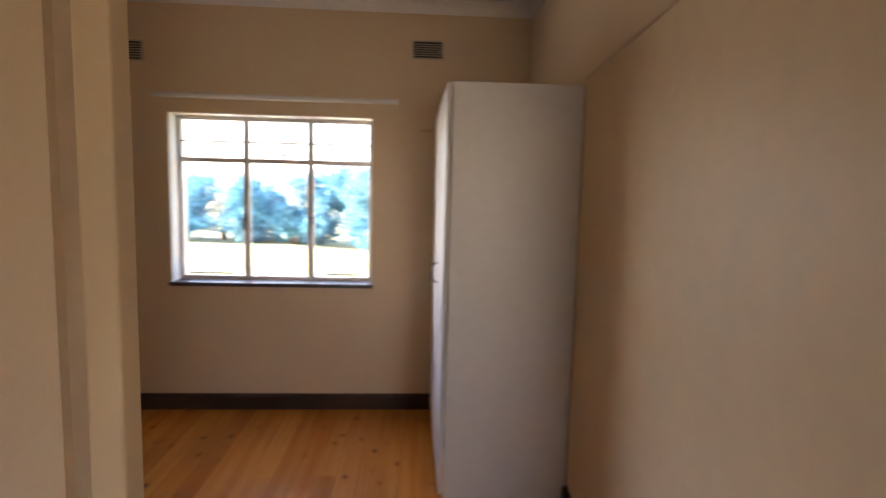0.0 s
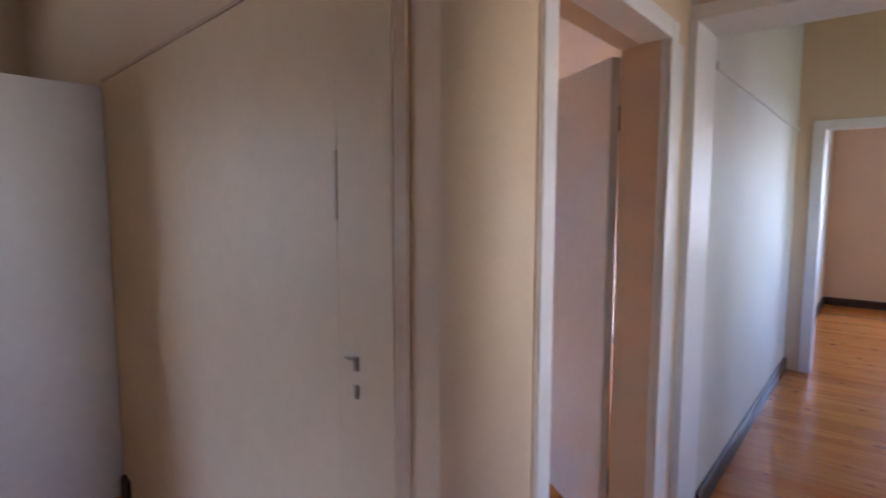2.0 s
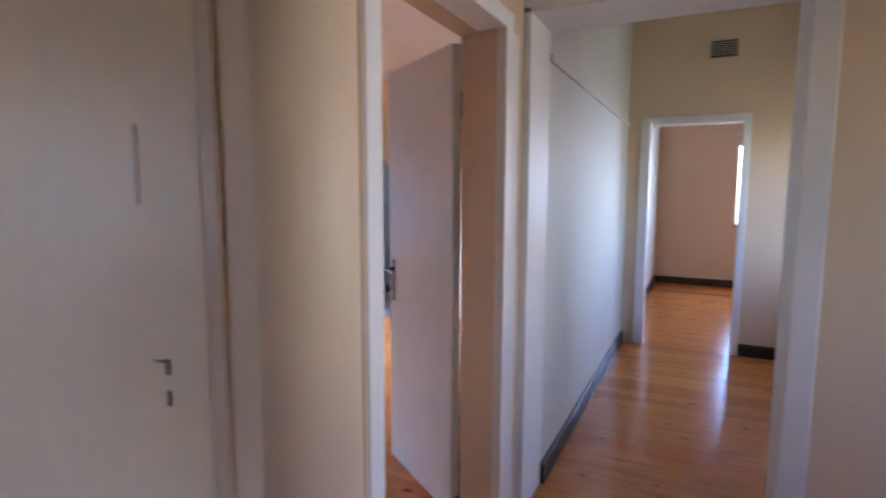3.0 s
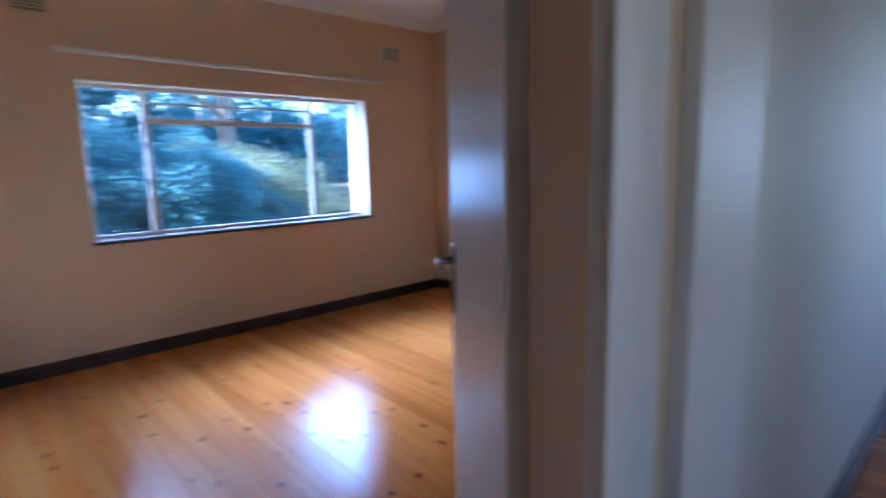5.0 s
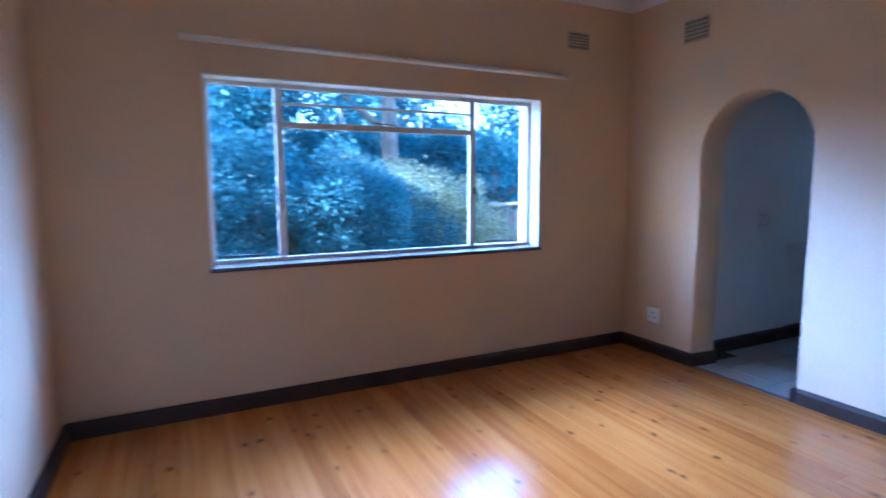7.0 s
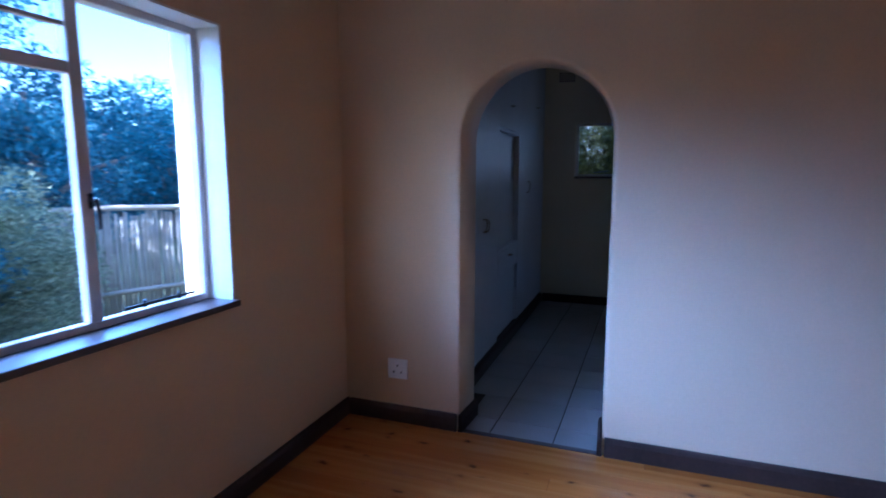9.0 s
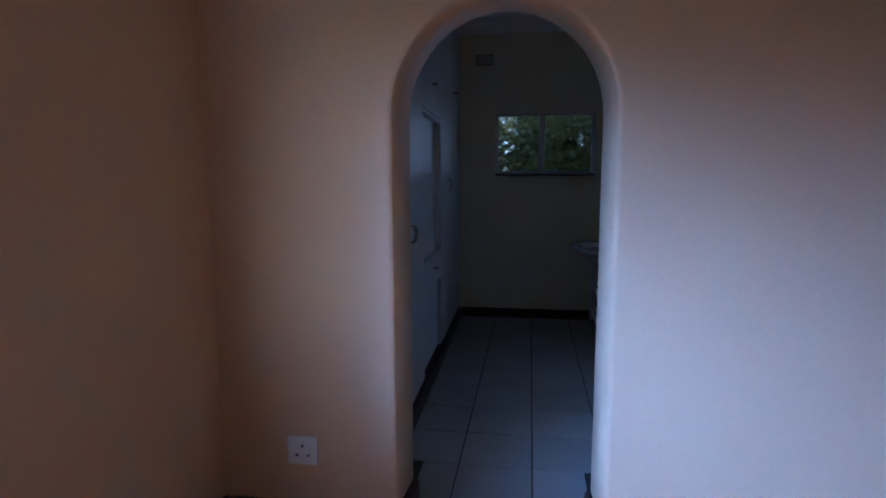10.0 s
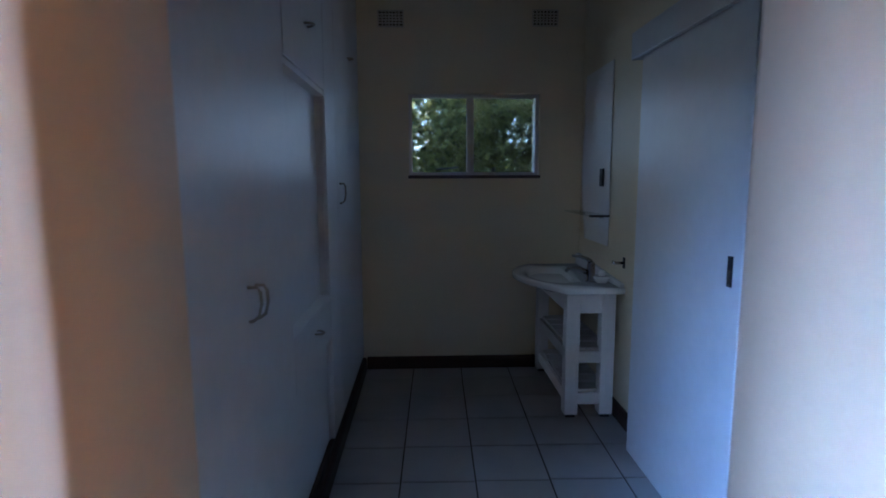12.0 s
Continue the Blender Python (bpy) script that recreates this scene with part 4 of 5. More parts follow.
def basin():
    t = thing("basin", (8.1, 2.62, 0.70), "white ceramic basin with a bowed front on the washstand", "basin")
    z0, z1 = 0.702, 0.74
    out = []
    # bowed slab: wall side straight, room side swelling
    xs = [7.67, 8.53]
    n = 26
    for k in range(n + 1):
        u = k / n
        x = xs[0] + (xs[1] - xs[0]) * u
        bow = 2.735 + 0.215 * math.sin(math.pi / 2 * u / 0.6) if u < 0.6 else 2.95 - 0.15 * ((u - 0.6) / 0.4) ** 2
        out.append((x, bow))
    outline = [(8.53, YC + 0.001), (7.67, YC + 0.001)] + out
    bm = bmesh.new()
    c = (8.12, 2.70)
    m = len(outline)
    levels = [(0.96, z0), (0.99, z0 + 0.006), (1.0, z0 + 0.016), (1.0, z1 - 0.010), (0.994, z1 - 0.003), (0.98, z1)]
    rings = []
    for sc, z in levels:
        rings.append([bm.verts.new((c[0] + (x - c[0]) * sc, c[1] + (y - c[1]) * sc if y > YC + 0.01 else y, z)) for x, y in outline])

    def bowl(x, y, k):
        a = math.atan2(y - c[1], x - c[0])
        return c[0] + math.cos(a) * 0.27 * k, c[1] + math.sin(a) * 0.17 * k
    for k, z in ((1.06, z1 - 0.002), (1.0, z1 - 0.012), (0.85, z1 - 0.06), (0.5, z1 - 0.088), (0.08, z1 - 0.092)):
        rings.append([bm.verts.new((*bowl(x, y, k), z)) for x, y in outline])
    for r0, r1 in zip(rings, rings[1:]):
        for i in range(m):
            f = bm.faces.new((r0[i], r0[(i + 1) % m], r1[(i + 1) % m], r1[i]))
            f.smooth = True
    bm.faces.new(list(reversed(rings[0])))
    bm.faces.new(rings[-1])
    wpart("bowl", bm, M_CERAMIC, t)
    bm = boxes(((7.68, YC + 0.001, z1 - 0.004), (8.53, YC + 0.030, z1 + 0.075)), bevel=0.008)
    for v in bm.verts:
        if v.co.z > z1 + 0.03:
            v.co.z -= 0.055 * max(0.0, 1 - (v.co.x - 7.68) / 0.30) ** 1.5
    wpart("upstand", bm, M_CERAMIC, t, "white ceramic upstand that sweeps up along the wall")
    return t


basin()


def mixer_tap():
    t = thing("mixer_tap", (7.86, 2.56, 0.74), "chrome single-lever mixer tap on the basin", "tap")
    bm = bmesh.new()
    bm_tube(bm, [(0, 0, -0.004), (0, 0, 0.01), (0, 0, 0.012), (0, 0, 0.10), (0, 0, 0.115)], [0.03, 0.03, 0.024, 0.022, 0.016], 16)
    part("body", bm, M_CHROME, t)
    bm = bmesh.new()
    bm_tube(bm, [(0, 0.01, 0.05), (0, 0.07, 0.075), (0, 0.13, 0.078), (0, 0.145, 0.06)], [0.016, 0.014, 0.012, 0.011], 12)
    part("spout", bm, M_CHROME, t)
    bm = bmesh.new()
    bm_tube(bm, [(0, 0.0, 0.112), (0, 0.02, 0.13), (0, 0.07, 0.148), (0, 0.11, 0.15)], [0.014, 0.012, 0.009, 0.007], 10)
    part("lever", bm, M_CHROME, t)
    return t


mixer_tap()


def soap_dish():
    t = thing("soap_dish", (7.84, 2.485, 0.782), "small white soap dish on the basin's rim", "soap dish")
    bm = bmesh.new()
    bm_tube(bm, [(0, 0.02, -0.044), (0, 0.02, -0.02), (0, 0.02, -0.004)], [0.03, 0.045, 0.052], 18)
    part("dish", bm, M_CERAMIC, t)
    bm = bmesh.new()
    bm_tube(bm, [(-0.015, 0.02, -0.0045), (0.0, 0.02, 0.008), (0.02, 0.02, -0.0045)], [0.012, 0.02, 0.012], 12)
    part("soap", bm, M_PLASTIC, t)
    return t


soap_dish()


def towel_bracket():
    t = thing("towel_bracket", (7.70, YC, 0.872), "small chrome towel bracket on the wall", "towel hook")
    part("rose", boxes(((-0.012, 0.0, -0.03), (0.012, 0.008, 0.03)), bevel=0.003), M_IRON, t)
    bm = bmesh.new()
    bm_tube(bm, [(0, 0.006, 0.0), (0, 0.05, 0.0), (0, 0.066, 0.006)], [0.008, 0.008, 0.011], 10)
    part("peg", bm, M_CHROME, t)


towel_bracket()


def splash_panel():
    t = thing("splash_panel", (8.2, YC, 1.2), "pale glossy splash panel with a curved edge above the basin", "splashback")
    bm = bmesh.new()
    pts = [(7.96, 0.93), (8.40, 0.93), (8.42, 1.02), (8.47, 1.16), (8.50, 1.32), (8.49, 1.5), (8.46, 1.68), (8.47, 1.84), (8.44, 1.98), (7.96, 1.98)]
    lo = [bm.verts.new((x, YC + 0.002, z)) for x, z in pts]
    hi = [bm.verts.new((x, YC + 0.007, z)) for x, z in pts]
    n = len(pts)
    bm.faces.new(lo)
    bm.faces.new(list(reversed(hi)))
    for i in range(n):
        bm.faces.new((lo[i], hi[i], hi[(i + 1) % n], lo[(i + 1) % n]))
    wpart("sheet", bm, M_GLOSS, t)
    bm = bmesh.new()
    bm_tube(bm, [(x, YC + 0.006, z) for x, z in pts[1:-1]], 0.005, 8)
    wpart("edge_bead", bm, M_GLOSS, t)


splash_panel()


def glass_shelf():
    t = thing("glass_shelf", (8.2, YC + 0.06, 1.10), "narrow glass shelf under the mirror on two clips", "shelf")
    wpart("shelf_plate", boxes(((7.94, YC + 0.008, 1.103), (8.50, YC + 0.125, 1.111)), bevel=0.001), M_GLASS, t)
    wpart("front_edge", boxes(((7.935, YC + 0.008, 1.101), (7.94, YC + 0.125, 1.113))), M_IRON, t, "dark polished glass edge")
    for x in (8.05, 8.4):
        wpart("clip", boxes(((x - 0.012, YC + 0.007, 1.087), (x + 0.012, YC + 0.03, 1.103)), bevel=0.003), M_CHROME, t)


glass_shelf()


def shaver_socket():
    t = thing("shaver_socket", (8.07, YC + 0.008, 1.33), "small black wall socket beside the mirror", "socket")
    wpart("plate", boxes(((8.05, YC + 0.008, 1.275), (8.10, YC + 0.022, 1.38)), bevel=0.003), M_BLACK, t)
    wpart("rocker", boxes(((8.062, YC + 0.021, 1.31), (8.088, YC + 0.026, 1.345)), bevel=0.001), M_BLACK, t)


shaver_socket()


def sliding_door():
    t = thing("sliding_door", (6.9, 2.51, 0.01), "pale painted sliding door with a dark flush pull", "door")
    wpart("panel", boxes(((6.49, 2.49, 0.012), (7.325, 2.53, 1.90)), bevel=0.004), M_CUPB, t)
    wpart("edge_strip", boxes(((6.462, 2.485, 0.012), (6.488, 2.528, 1.90)), bevel=0.003), M_POST, t, "buff timber edge strip")
    p = wpart("flush_pull", boxes(((6.535, 2.529, 0.975), (6.562, 2.534, 1.075)), bevel=0.002), M_BLACK, t)
    part("inner_cup", boxes(((6.540, 2.5335, 0.985), (6.557, 2.5355, 1.03)), bevel=0.001), M_CHROME, p)
    h = thing("sliding_door_pelmet", (6.7, YC + 0.07, 1.85), "pale painted timber pelmet over the sliding door", "pelmet", kind="structure")
    wpart("front_board", boxes(((5.576, 2.545, 1.848), (7.37, 2.565, 1.965)), bevel=0.003), M_CUPB, h)
    wpart("top_board", boxes(((5.576, YC, 1.945), (7.37, 2.545, 1.964))), M_CUPB, h)
    wpart("end_board", boxes(((7.352, YC, 1.85), (7.37, 2.545, 1.945))), M_CUPB, h)


sliding_door()

# ---------- garden ----------


def ground_sheet():
    bm = bmesh.new()
    n, size = 48, 400.0
    grid = []
    for i in range(n + 1):
        row = []
        for j in range(n + 1):
            u, v = (i / n * 2 - 1), (j / n * 2 - 1)
            x, y = size * u ** 3, size * v ** 3
            d = max(0, math.hypot(x - 2, y - 2) - 9)
            row.append(bm.verts.new((x, y, -0.30 - 0.012 * min(d, 40) + (0.05 * noise.noise((x * 0.2, y * 0.2, 0)) if d > 0 else 0))))
        grid.append(row)
    for i in range(n):
        for j in range(n):
            bm.faces.new((grid[i][j], grid[i + 1][j], grid[i + 1][j + 1], grid[i][j + 1]))
    return structure("ground", bm, M_LAWN, "dry sunlit lawn that reaches the horizon", "ground")


ground_sheet()


def leaf_cloud(clumps, per_clump, leaf, seed):
    """Pointed leaves scattered through ellipsoid clumps (x, y, z, rx, ry, rz)."""
    r = np.random.default_rng(seed)
    verts, faces = [], []
    for cx, cy, cz, rx, ry, rz in clumps:
        k = max(8, int(per_clump * rx * rz))
        d = r.normal(size=(k, 3))
        d /= np.linalg.norm(d, axis=1)[:, None]
        rad = r.uniform(0.35, 1.0, k) ** 0.5 * (1 + 0.12 * r.normal(size=k))
        pos = np.array((cx, cy, cz)) + d * rad[:, None] * np.array((rx, ry, rz))
        ax = d * 0.7 + r.normal(size=(k, 3)) * 0.8
        ax /= np.linalg.norm(ax, axis=1)[:, None]
        side = np.cross(ax, r.normal(size=(k, 3)))
        side /= np.linalg.norm(side, axis=1)[:, None]
        nor = np.cross(ax, side)
        ln = leaf * r.uniform(0.75, 1.75, k)
        wd = ln * r.uniform(0.15, 0.27, k)
        base = len(verts)
        quad = np.stack([pos, pos + ax * (ln * 0.5)[:, None] + side * wd[:, None], pos + ax * ln[:, None] - nor * (ln * 0.15)[:, None], pos + ax * (ln * 0.5)[:, None] - side * wd[:, None]], axis=1)
        verts.extend(quad.reshape(-1, 3).tolist())
        faces.extend([(base + 4 * i, base + 4 * i + 1, base + 4 * i + 2, base + 4 * i + 3) for i in range(k)])
    me = bpy.data.meshes.new("foliage")
    me.from_pydata(verts, [], faces)
    return me


def foliage(t, clumps, per_clump, leaf, seed, material, name="crown"):
    me = leaf_cloud(clumps, per_clump, leaf, seed)
    me.materials.append(material)
    ob = new(name, me)
    ob.parent = t
    ob.matrix_parent_inverse = t.matrix_world.inverted()
    return ob


def shrub(x, y, z, rx, ry, h, n, per, leaf, seed, material, label):
    """A bushy shrub: many stems and overlapping leaf clumps of uneven size."""
    r = np.random.default_rng(seed)
    t = thing("shrub", (x, y, z), label, "shrub")
    bm = bmesh.new()
    for k in range(9):
        a = r.uniform(0, 2 * math.pi)
        rr = r.uniform(0.2, 0.8)
        bm_tube(bm, [(x + 0.1 * math.cos(a), y + 0.1 * math.sin(a), z - 0.15), (x + rx * rr * 0.4 * math.cos(a), y + ry * rr * 0.4 * math.sin(a), z + h * 0.3), (x + rx * rr * 0.8 * math.cos(a), y + ry * rr * 0.8 * math.sin(a), z + h * 0.55)], [0.035, 0.02, 0.006], 6)
    wpart("stems", bm, M_TWIG, t)
    cl = []
    for k in range(n):
        u, v = r.uniform(-1, 1), r.uniform(-1, 1)
        if u * u + v * v > 1.05:
            u, v = u * 0.6, v * 0.6
        hh = h * r.uniform(0.12, 0.9) * (1 - 0.35 * (u * u + v * v))
        s = r.uniform(0.22, 0.5) * (0.7 + 0.3 * h / 2)
        cl.append((x + rx * u, y + ry * v, z + hh, s, s, s * r.uniform(0.7, 1.05)))
    foliage(t, cl, per, leaf, seed + 1, material)
    return t


def tree(x, y, z, h, trunk_r, spread, seed, label, bare=0.45, bark=None, per=380, leaf=0.16, lean=(0, 0), n=30, material=None):
    r = np.random.default_rng(seed)
    t = thing("tree", (x, y, z), label, "tree")
    bm = bmesh.new()
    pts, rad = [], []
    m = 9
    for k in range(m + 1):
        u = k / m
        pts.append((x + lean[0] * u + 0.12 * math.sin(3 * u + seed), y + lean[1] * u + 0.1 * math.cos(2.5 * u + seed), z - 0.2 + u * h * 0.88))
        rad.append(trunk_r * (1.15 - 0.85 * u) * (1 + 0.05 * math.sin(7 * u)))
    bm_tube(bm, pts, rad, 12)
    wpart("trunk", bm, bark or M_BARK, t)
    cl = []
    for k in range(8):
        u = r.uniform(bare * 0.8, 0.9)
        i = int(u * m)
        p = Vector(pts[i])
        a = k * 2.4 + r.uniform(-0.4, 0.4)
        ln = spread * r.uniform(0.6, 1.0)
        e = p + Vector((math.cos(a) * ln, math.sin(a) * ln, ln * r.uniform(0.25, 0.7)))
        bm = bmesh.new()
        bm_tube(bm, [p, p.lerp(e, 0.5) + Vector((0, 0, 0.12 * ln)), e], [rad[i] * 0.55, rad[i] * 0.35, 0.02], 7)
        wpart("limb", bm, bark or M_BARK, t)
        for q in (0.55, 0.8, 1.0):
            c = p.lerp(e, q) + Vector(r.normal(size=3)) * 0.3
            s = spread * r.uniform(0.18, 0.34)
            cl.append((c.x, c.y, c.z, s, s, s * 0.75))
    for k in range(n):
        u = r.uniform(bare, 1.0)
        a = r.uniform(0, 2 * math.pi)
        ln = spread * r.uniform(0.1, 1.0) * (1 - 0.45 * abs(u - 0.65))
        s = spread * r.uniform(0.14, 0.32)
        cl.append((x + lean[0] * u + math.cos(a) * ln, y + lean[1] * u + math.sin(a) * ln, z + u * h, s, s, s * 0.8))
    foliage(t, cl, per, leaf, seed + 7, material or M_LEAF_G)
    return t


# dense shrubbery before the bedroom window; blue shade and pale sunlight are in the leaf colours
shrub(3.0, 7.1, -0.32, 1.15, 0.75, 2.5, 38, 15000, 0.036, 11, M_LEAF, "dense shrub by the window, blue shade painted into its leaves")
shrub(3.95, 7.7, -0.32, 0.55, 0.7, 2.1, 30, 15000, 0.036, 12, M_LEAF, "dense shrub by the window, blue shade painted into its leaves")
shrub(2.0, 7.2, -0.32, 1.0, 0.7, 2.95, 36, 15000, 0.036, 13, M_LEAF, "tall shrub by the window, blue shade painted into its leaves")
shrub(5.45, 8.5, -0.33, 1.05, 0.6, 2.15, 34, 12000, 0.034, 14, M_LEAF_Y, "yellow-green shrub with sunlight painted into its leaves")
shrub(4.65, 8.05, -0.33, 0.75, 0.45, 2.0, 26, 13000, 0.036, 18, M_LEAF, "dense shrub by the window, blue shade painted into its leaves")
shrub(4.75, 8.9, -0.33, 0.45, 0.4, 2.9, 16, 9000, 0.036, 19, M_LEAF_Y, "tall pale shoots behind the hedge, sunlight painted into their leaves")
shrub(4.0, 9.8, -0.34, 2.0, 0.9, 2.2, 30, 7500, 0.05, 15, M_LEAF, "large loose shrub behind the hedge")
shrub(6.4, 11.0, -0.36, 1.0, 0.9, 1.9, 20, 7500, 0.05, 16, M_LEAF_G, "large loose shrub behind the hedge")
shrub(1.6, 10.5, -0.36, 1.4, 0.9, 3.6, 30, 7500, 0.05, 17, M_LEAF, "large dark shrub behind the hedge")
tree(6.5, 13.2, -0.4, 10.5, 0.20, 3.2, 21, "tall gum tree with a pale trunk", 0.50, None, 520, 0.13, (0.3, 0.2))
tree(1.8, 13.0, -0.4, 8.0, 0.2, 3.0, 22, "leafy tree with a pale trunk", 0.28, None, 620, 0.12, (0, 0), 44)
tree(4.3, 16.5, -0.4, 7.5, 0.2, 3.0, 28, "leafy tree behind the shrubbery", 0.2, None, 520, 0.13, (0, 0), 44)
tree(9.3, 19.0, -0.5, 7.0, 0.2, 3.2, 29, "leafy tree behind the pole fence", 0.15, None, 520, 0.14, (0, 0), 44)
tree(1.35, 8.7, -0.32, 5.8, 0.16, 1.4, 30, "slim dark tree beside the shrubbery", 0.25, M_TWIG, 1100, 0.09, (0, 0), 40)
tree(10.8, 15.5, -0.45, 4.3, 0.18, 2.2, 32, "leafy tree behind the pole fence", 0.15, None, 620, 0.12, (0, 0), 40)
tree(15.0, 16.0, -0.5, 3.5, 0.2, 2.6, 24, "leafy tree behind the pole fence", 0.2, None, 620, 0.13)
tree(20.0, 15.0, -0.6, 3.9, 0.22, 3.0, 25, "leafy tree behind the pole fence", 0.2, None, 520, 0.14)
tree(13.5, 23.0, -0.7, 4.6, 0.25, 3.6, 26, "broad leafy tree in the distance", 0.15, None, 420, 0.17)
tree(21.0, 26.0, -0.7, 5.0, 0.25, 4.2, 27, "broad leafy tree in the distance", 0.15, None, 420, 0.18)
tree(27.0, 19.0, -0.7, 4.8, 0.25, 4.0, 31, "broad leafy tree in the distance", 0.15, None, 420, 0.18)
# bushes beyond the lawn, with haze painted into their leaves
for k, (x, y, hh, m) in enumerate(((-16, 22, 3.9, M_LEAF_HAZE), (-12.6, 21, 3.3, M_LEAF_HAZE), (-9.6, 21.5, 4.0, M_LEAF_HAZE), (-6.6, 21, 3.2, M_LEAF_HAZE), (-3.8, 20, 4.1, M_LEAF_HAZE), (-1.2, 19, 4.3, M_LEAF_HAZE), (1.0, 18.5, 3.9, M_LEAF_HAZE))):
    shrub(x, y, -0.52, 2.3, 1.2, hh * 0.90, 40, 2600, 0.10, 40 + k, m, "leafy garden bush beyond the lawn, blue haze in its leaf colour")
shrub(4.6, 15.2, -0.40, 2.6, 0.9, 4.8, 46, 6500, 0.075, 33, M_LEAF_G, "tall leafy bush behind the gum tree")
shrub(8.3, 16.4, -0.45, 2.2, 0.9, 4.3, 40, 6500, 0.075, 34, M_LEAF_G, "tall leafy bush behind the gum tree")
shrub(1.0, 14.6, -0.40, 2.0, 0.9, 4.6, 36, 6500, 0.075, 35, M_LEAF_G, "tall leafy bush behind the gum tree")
# foliage outside the small window
tree(13.5, 2.8, -0.4, 6.5, 0.2, 2.8, 62, "leafy tree beyond the small window", 0.12, None, 620, 0.12, (0, 0), 50, M_LEAF_D)
shrub(10.7, 2.3, -0.31, 0.9, 1.3, 3.6, 44, 6000, 0.06, 61, M_LEAF_D, "tall green bush outside the small window")
shrub(11.6, 3.5, -0.31, 0.6, 1.2, 2.1, 30, 6000, 0.06, 63, M_LEAF_D, "low green bush outside the small window")
shrub(10.3, 3.5, -0.31, 0.75, 1.1, 3.2, 36, 6000, 0.06, 60, M_LEAF_D, "green bush outside the small window")


def pole_fence():
    t = thing("pole_fence", (9.5, 8.4, -0.33), "rustic fence of upright weathered poles and rails", "fence")
    a, b = Vector((6.6, 8.75, 0)), Vector((15.5, 6.6, 0))
    r = np.random.default_rng(77)
    ln = (b - a).length
    k, u = 0, 0.0
    while u < ln and k < 260:
        p = a.lerp(b, u / ln)
        rad = r.uniform(0.013, 0.026)
        top = 0.92 + r.uniform(-0.05, 0.06)
        bm = bmesh.new()
        j = r.normal(size=4) * 0.010
        bm_tube(bm, [(p.x, p.y, -0.45), (p.x + j[0], p.y + j[1], 0.3), (p.x + j[2], p.y + j[3], top)], [rad, rad * 0.95, rad * 0.8], 6)
        wpart("pole", bm, M_FENCE, t)
        u += rad * 2 + (r.uniform(0.0, 0.012) if r.random() < 0.55 else r.uniform(0.015, 0.045))
        k += 1
    for z in (0.0, 0.98):
        bm = bmesh.new()
        n = 14
        bm_tube(bm, [a.lerp(b, i / n) + Vector((-0.02, -0.05, z + 0.012 * math.sin(i * 2.1))) for i in range(n + 1)], 0.032, 8)
        wpart("rail", bm, M_FENCE, t)
    return t


pole_fence()

# ---------- floors, laid piece by piece ----------


def board_floor(name, x0, x1, y0, y1, seed, label, width=0.108):
    """Narrow tongued boards that run along y, with butt joints here and there."""
    f = structure(name, boxes(((x0, y0, -0.14), (x1, y1, -0.012))), M_SUBFLOOR, label, "floor")
    r = random.Random(seed)
    meshes = {}
    x = x0
    while x < x1 - 0.004:
        w = min(width, x1 - x)
        cuts = [y0]
        if y1 - y0 > 2.5 and r.random() < 0.55:
            cuts.append(y0 + round(r.uniform(0.3, 0.7) * (y1 - y0) / 0.4) * 0.4)
        cuts.append(y1)
        for p, q in zip(cuts, cuts[1:]):
            key = (round(w, 3), round(q - p, 3))
            if key not in meshes:
                bm = bmesh.new()
                g, c = 0.0006, 0.0003
                hw, hl = w / 2 - g, (q - p) / 2 - g
                lo = [bm.verts.new(v) for v in ((-hw, -hl, -0.012), (hw, -hl, -0.012), (hw, hl, -0.012), (-hw, hl, -0.012))]
                mid = [bm.verts.new((v.co.x, v.co.y, -c)) for v in lo]
                hi = [bm.verts.new((v.co.x - math.copysign(c, v.co.x), v.co.y - math.copysign(c, v.co.y), 0)) for v in lo]
                for r0, r1 in ((lo, mid), (mid, hi)):
                    for i in range(4):
                        bm.faces.new((r0[i], r0[(i + 1) % 4], r1[(i + 1) % 4], r1[i]))
                bm.faces.new(hi)
                meshes[key] = to_mesh("plank", bm, M_PINE)
            ob = new("plank", meshes[key])
            ob.location = (x + w / 2, (p + q) / 2, 0)
            ob.parent = f
        x += width
    return f


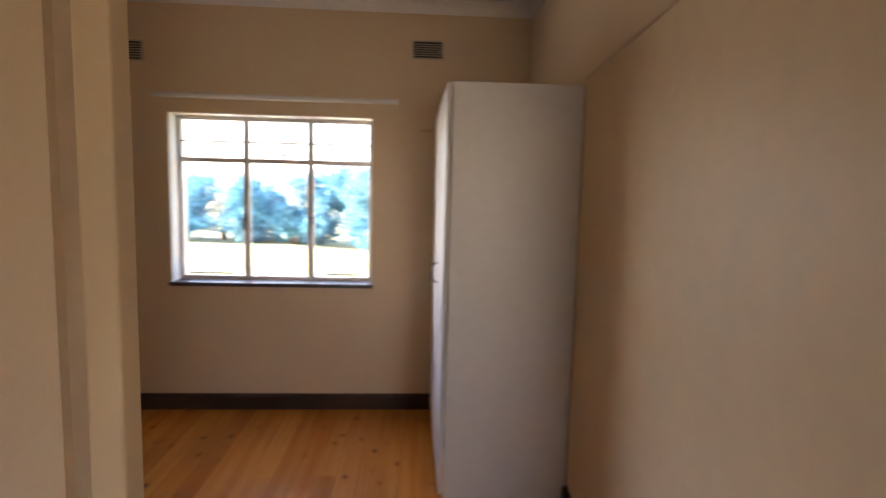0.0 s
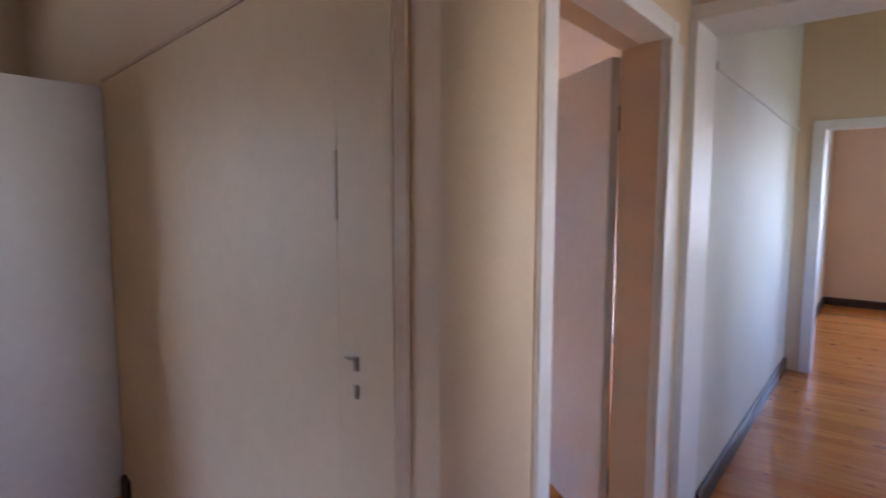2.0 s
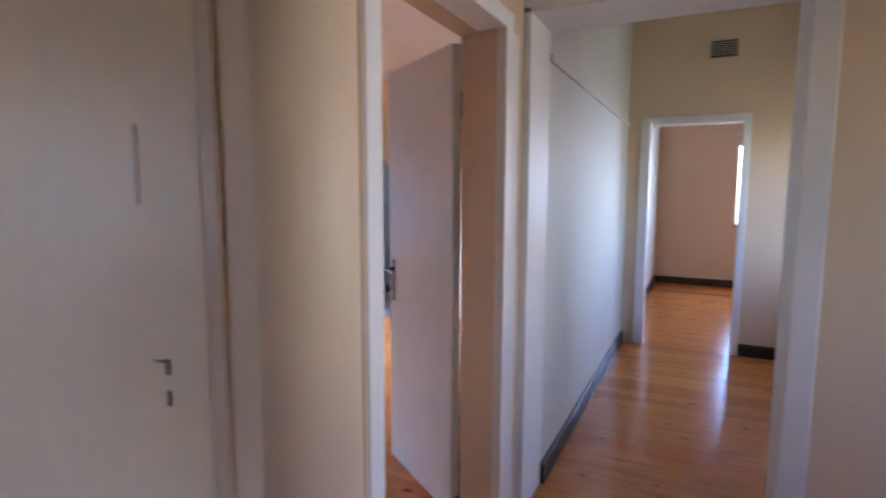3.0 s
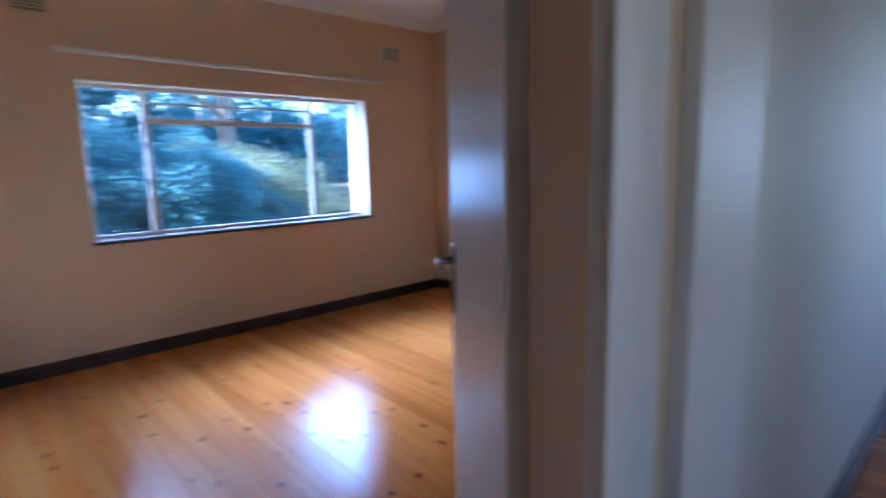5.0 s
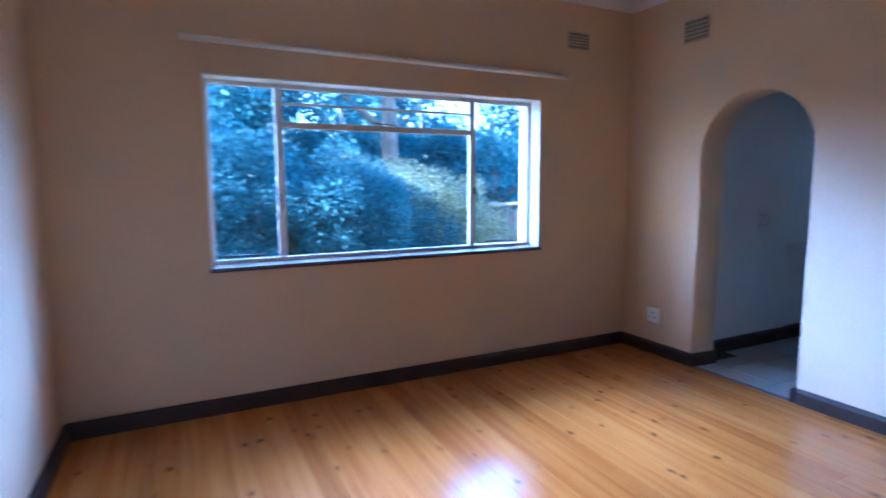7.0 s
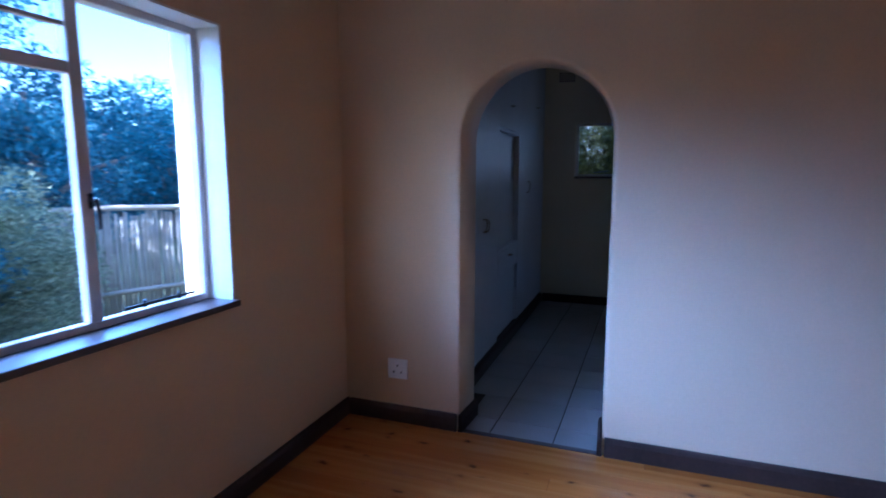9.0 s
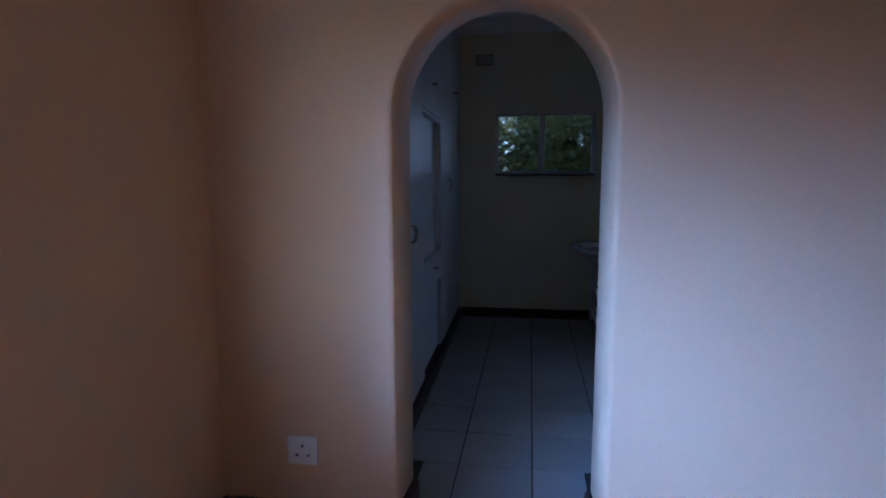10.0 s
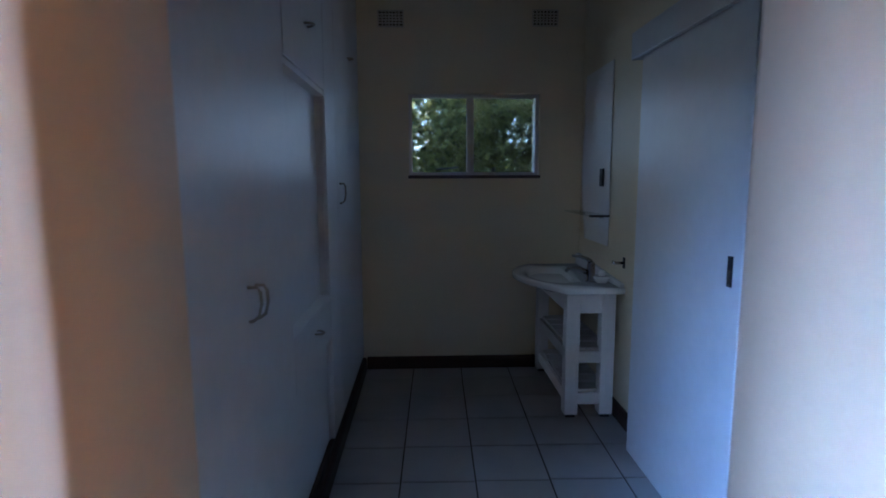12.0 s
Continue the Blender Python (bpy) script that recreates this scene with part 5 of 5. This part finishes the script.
board_floor("floor_first_room", -2.6, XA, 1.14, YA, 1, "varnished knotty pine board floor")
board_floor("floor_lobby", -2.6, 2.73, -2.2, Y1, 2, "varnished knotty pine board floor of the lobby")
board_floor("floor_threshold", -2.6, XA, Y1, 1.14, 3, "varnished pine boards in the room opening")
board_floor("floor_bedroom", XL, XR, Y2, YB, 4, "glossy varnished knotty pine board floor")
board_floor("floor_doorway", XA + 0.2, 2.45, Y1, Y2, 5, "varnished pine boards in the doorway")
board_floor("floor_corridor", 2.73, XE, -1.35, YK, 6, "varnished knotty pine board floor of the corridor")
board_floor("floor_far_room", XE, XF, -2.6, YK, 7, "varnished knotty pine board floor of the far room")


def tile_floor():
    f = structure("floor_dressing", boxes(((XR, YC - 0.05, -0.14), (XC1, YB, -0.004))), M_GROUT, "pale ceramic tile floor with dark joints", "floor")
    px, py, g, skew = 0.311, 0.3315, 0.0035, 0.021
    bm = bmesh.new()
    bm_box(bm, (-px / 2 + g, -py / 2 + g, -0.006), (px / 2 - g, py / 2 - g, 0), 0.0015, 1)
    me = to_mesh("tile", bm, M_TILE)
    cut = {}
    for i in range(-8, 5):
        for j in range(-4, 5):
            x0 = 7.415 + i * px
            y0 = 3.277 + j * py - skew * (x0 + px / 2 - 7.415)
            a, c = max(x0, XR + 0.02), min(x0 + px, XC1)
            p, q = max(y0, YC), min(y0 + py, YU + 0.03)
            if a < XC0:
                p, q = max(p, ARCH_Y0), min(q, ARCH_Y1)
            if c - a < 0.02 or q - p < 0.02:
                continue
            key = (round(c - a, 3), round(q - p, 3))
            if key not in cut:
                if abs(c - a - px) < 1e-4 and abs(q - p - py) < 1e-4:
                    cut[key] = me
                else:
                    bm = bmesh.new()
                    bm_box(bm, (-(c - a) / 2 + g, -(q - p) / 2 + g, -0.006), ((c - a) / 2 - g, (q - p) / 2 - g, 0), 0.0015, 1)
                    cut[key] = to_mesh("tile", bm, M_TILE)
            ob = new("tile", cut[key])
            ob.location = ((a + c) / 2, (p + q) / 2, 0)
            ob.rotation_euler = (0, 0, -skew)
            ob.parent = f
    return f


tile_floor()
structure("trim_threshold", boxes(((XR - 0.012, ARCH_Y0 - 0.002, -0.012), (XR + 0.02, ARCH_Y1 + 0.002, 0.004)), bevel=0.001), M_SILL, "dark strip between boards and tiles", "threshold")
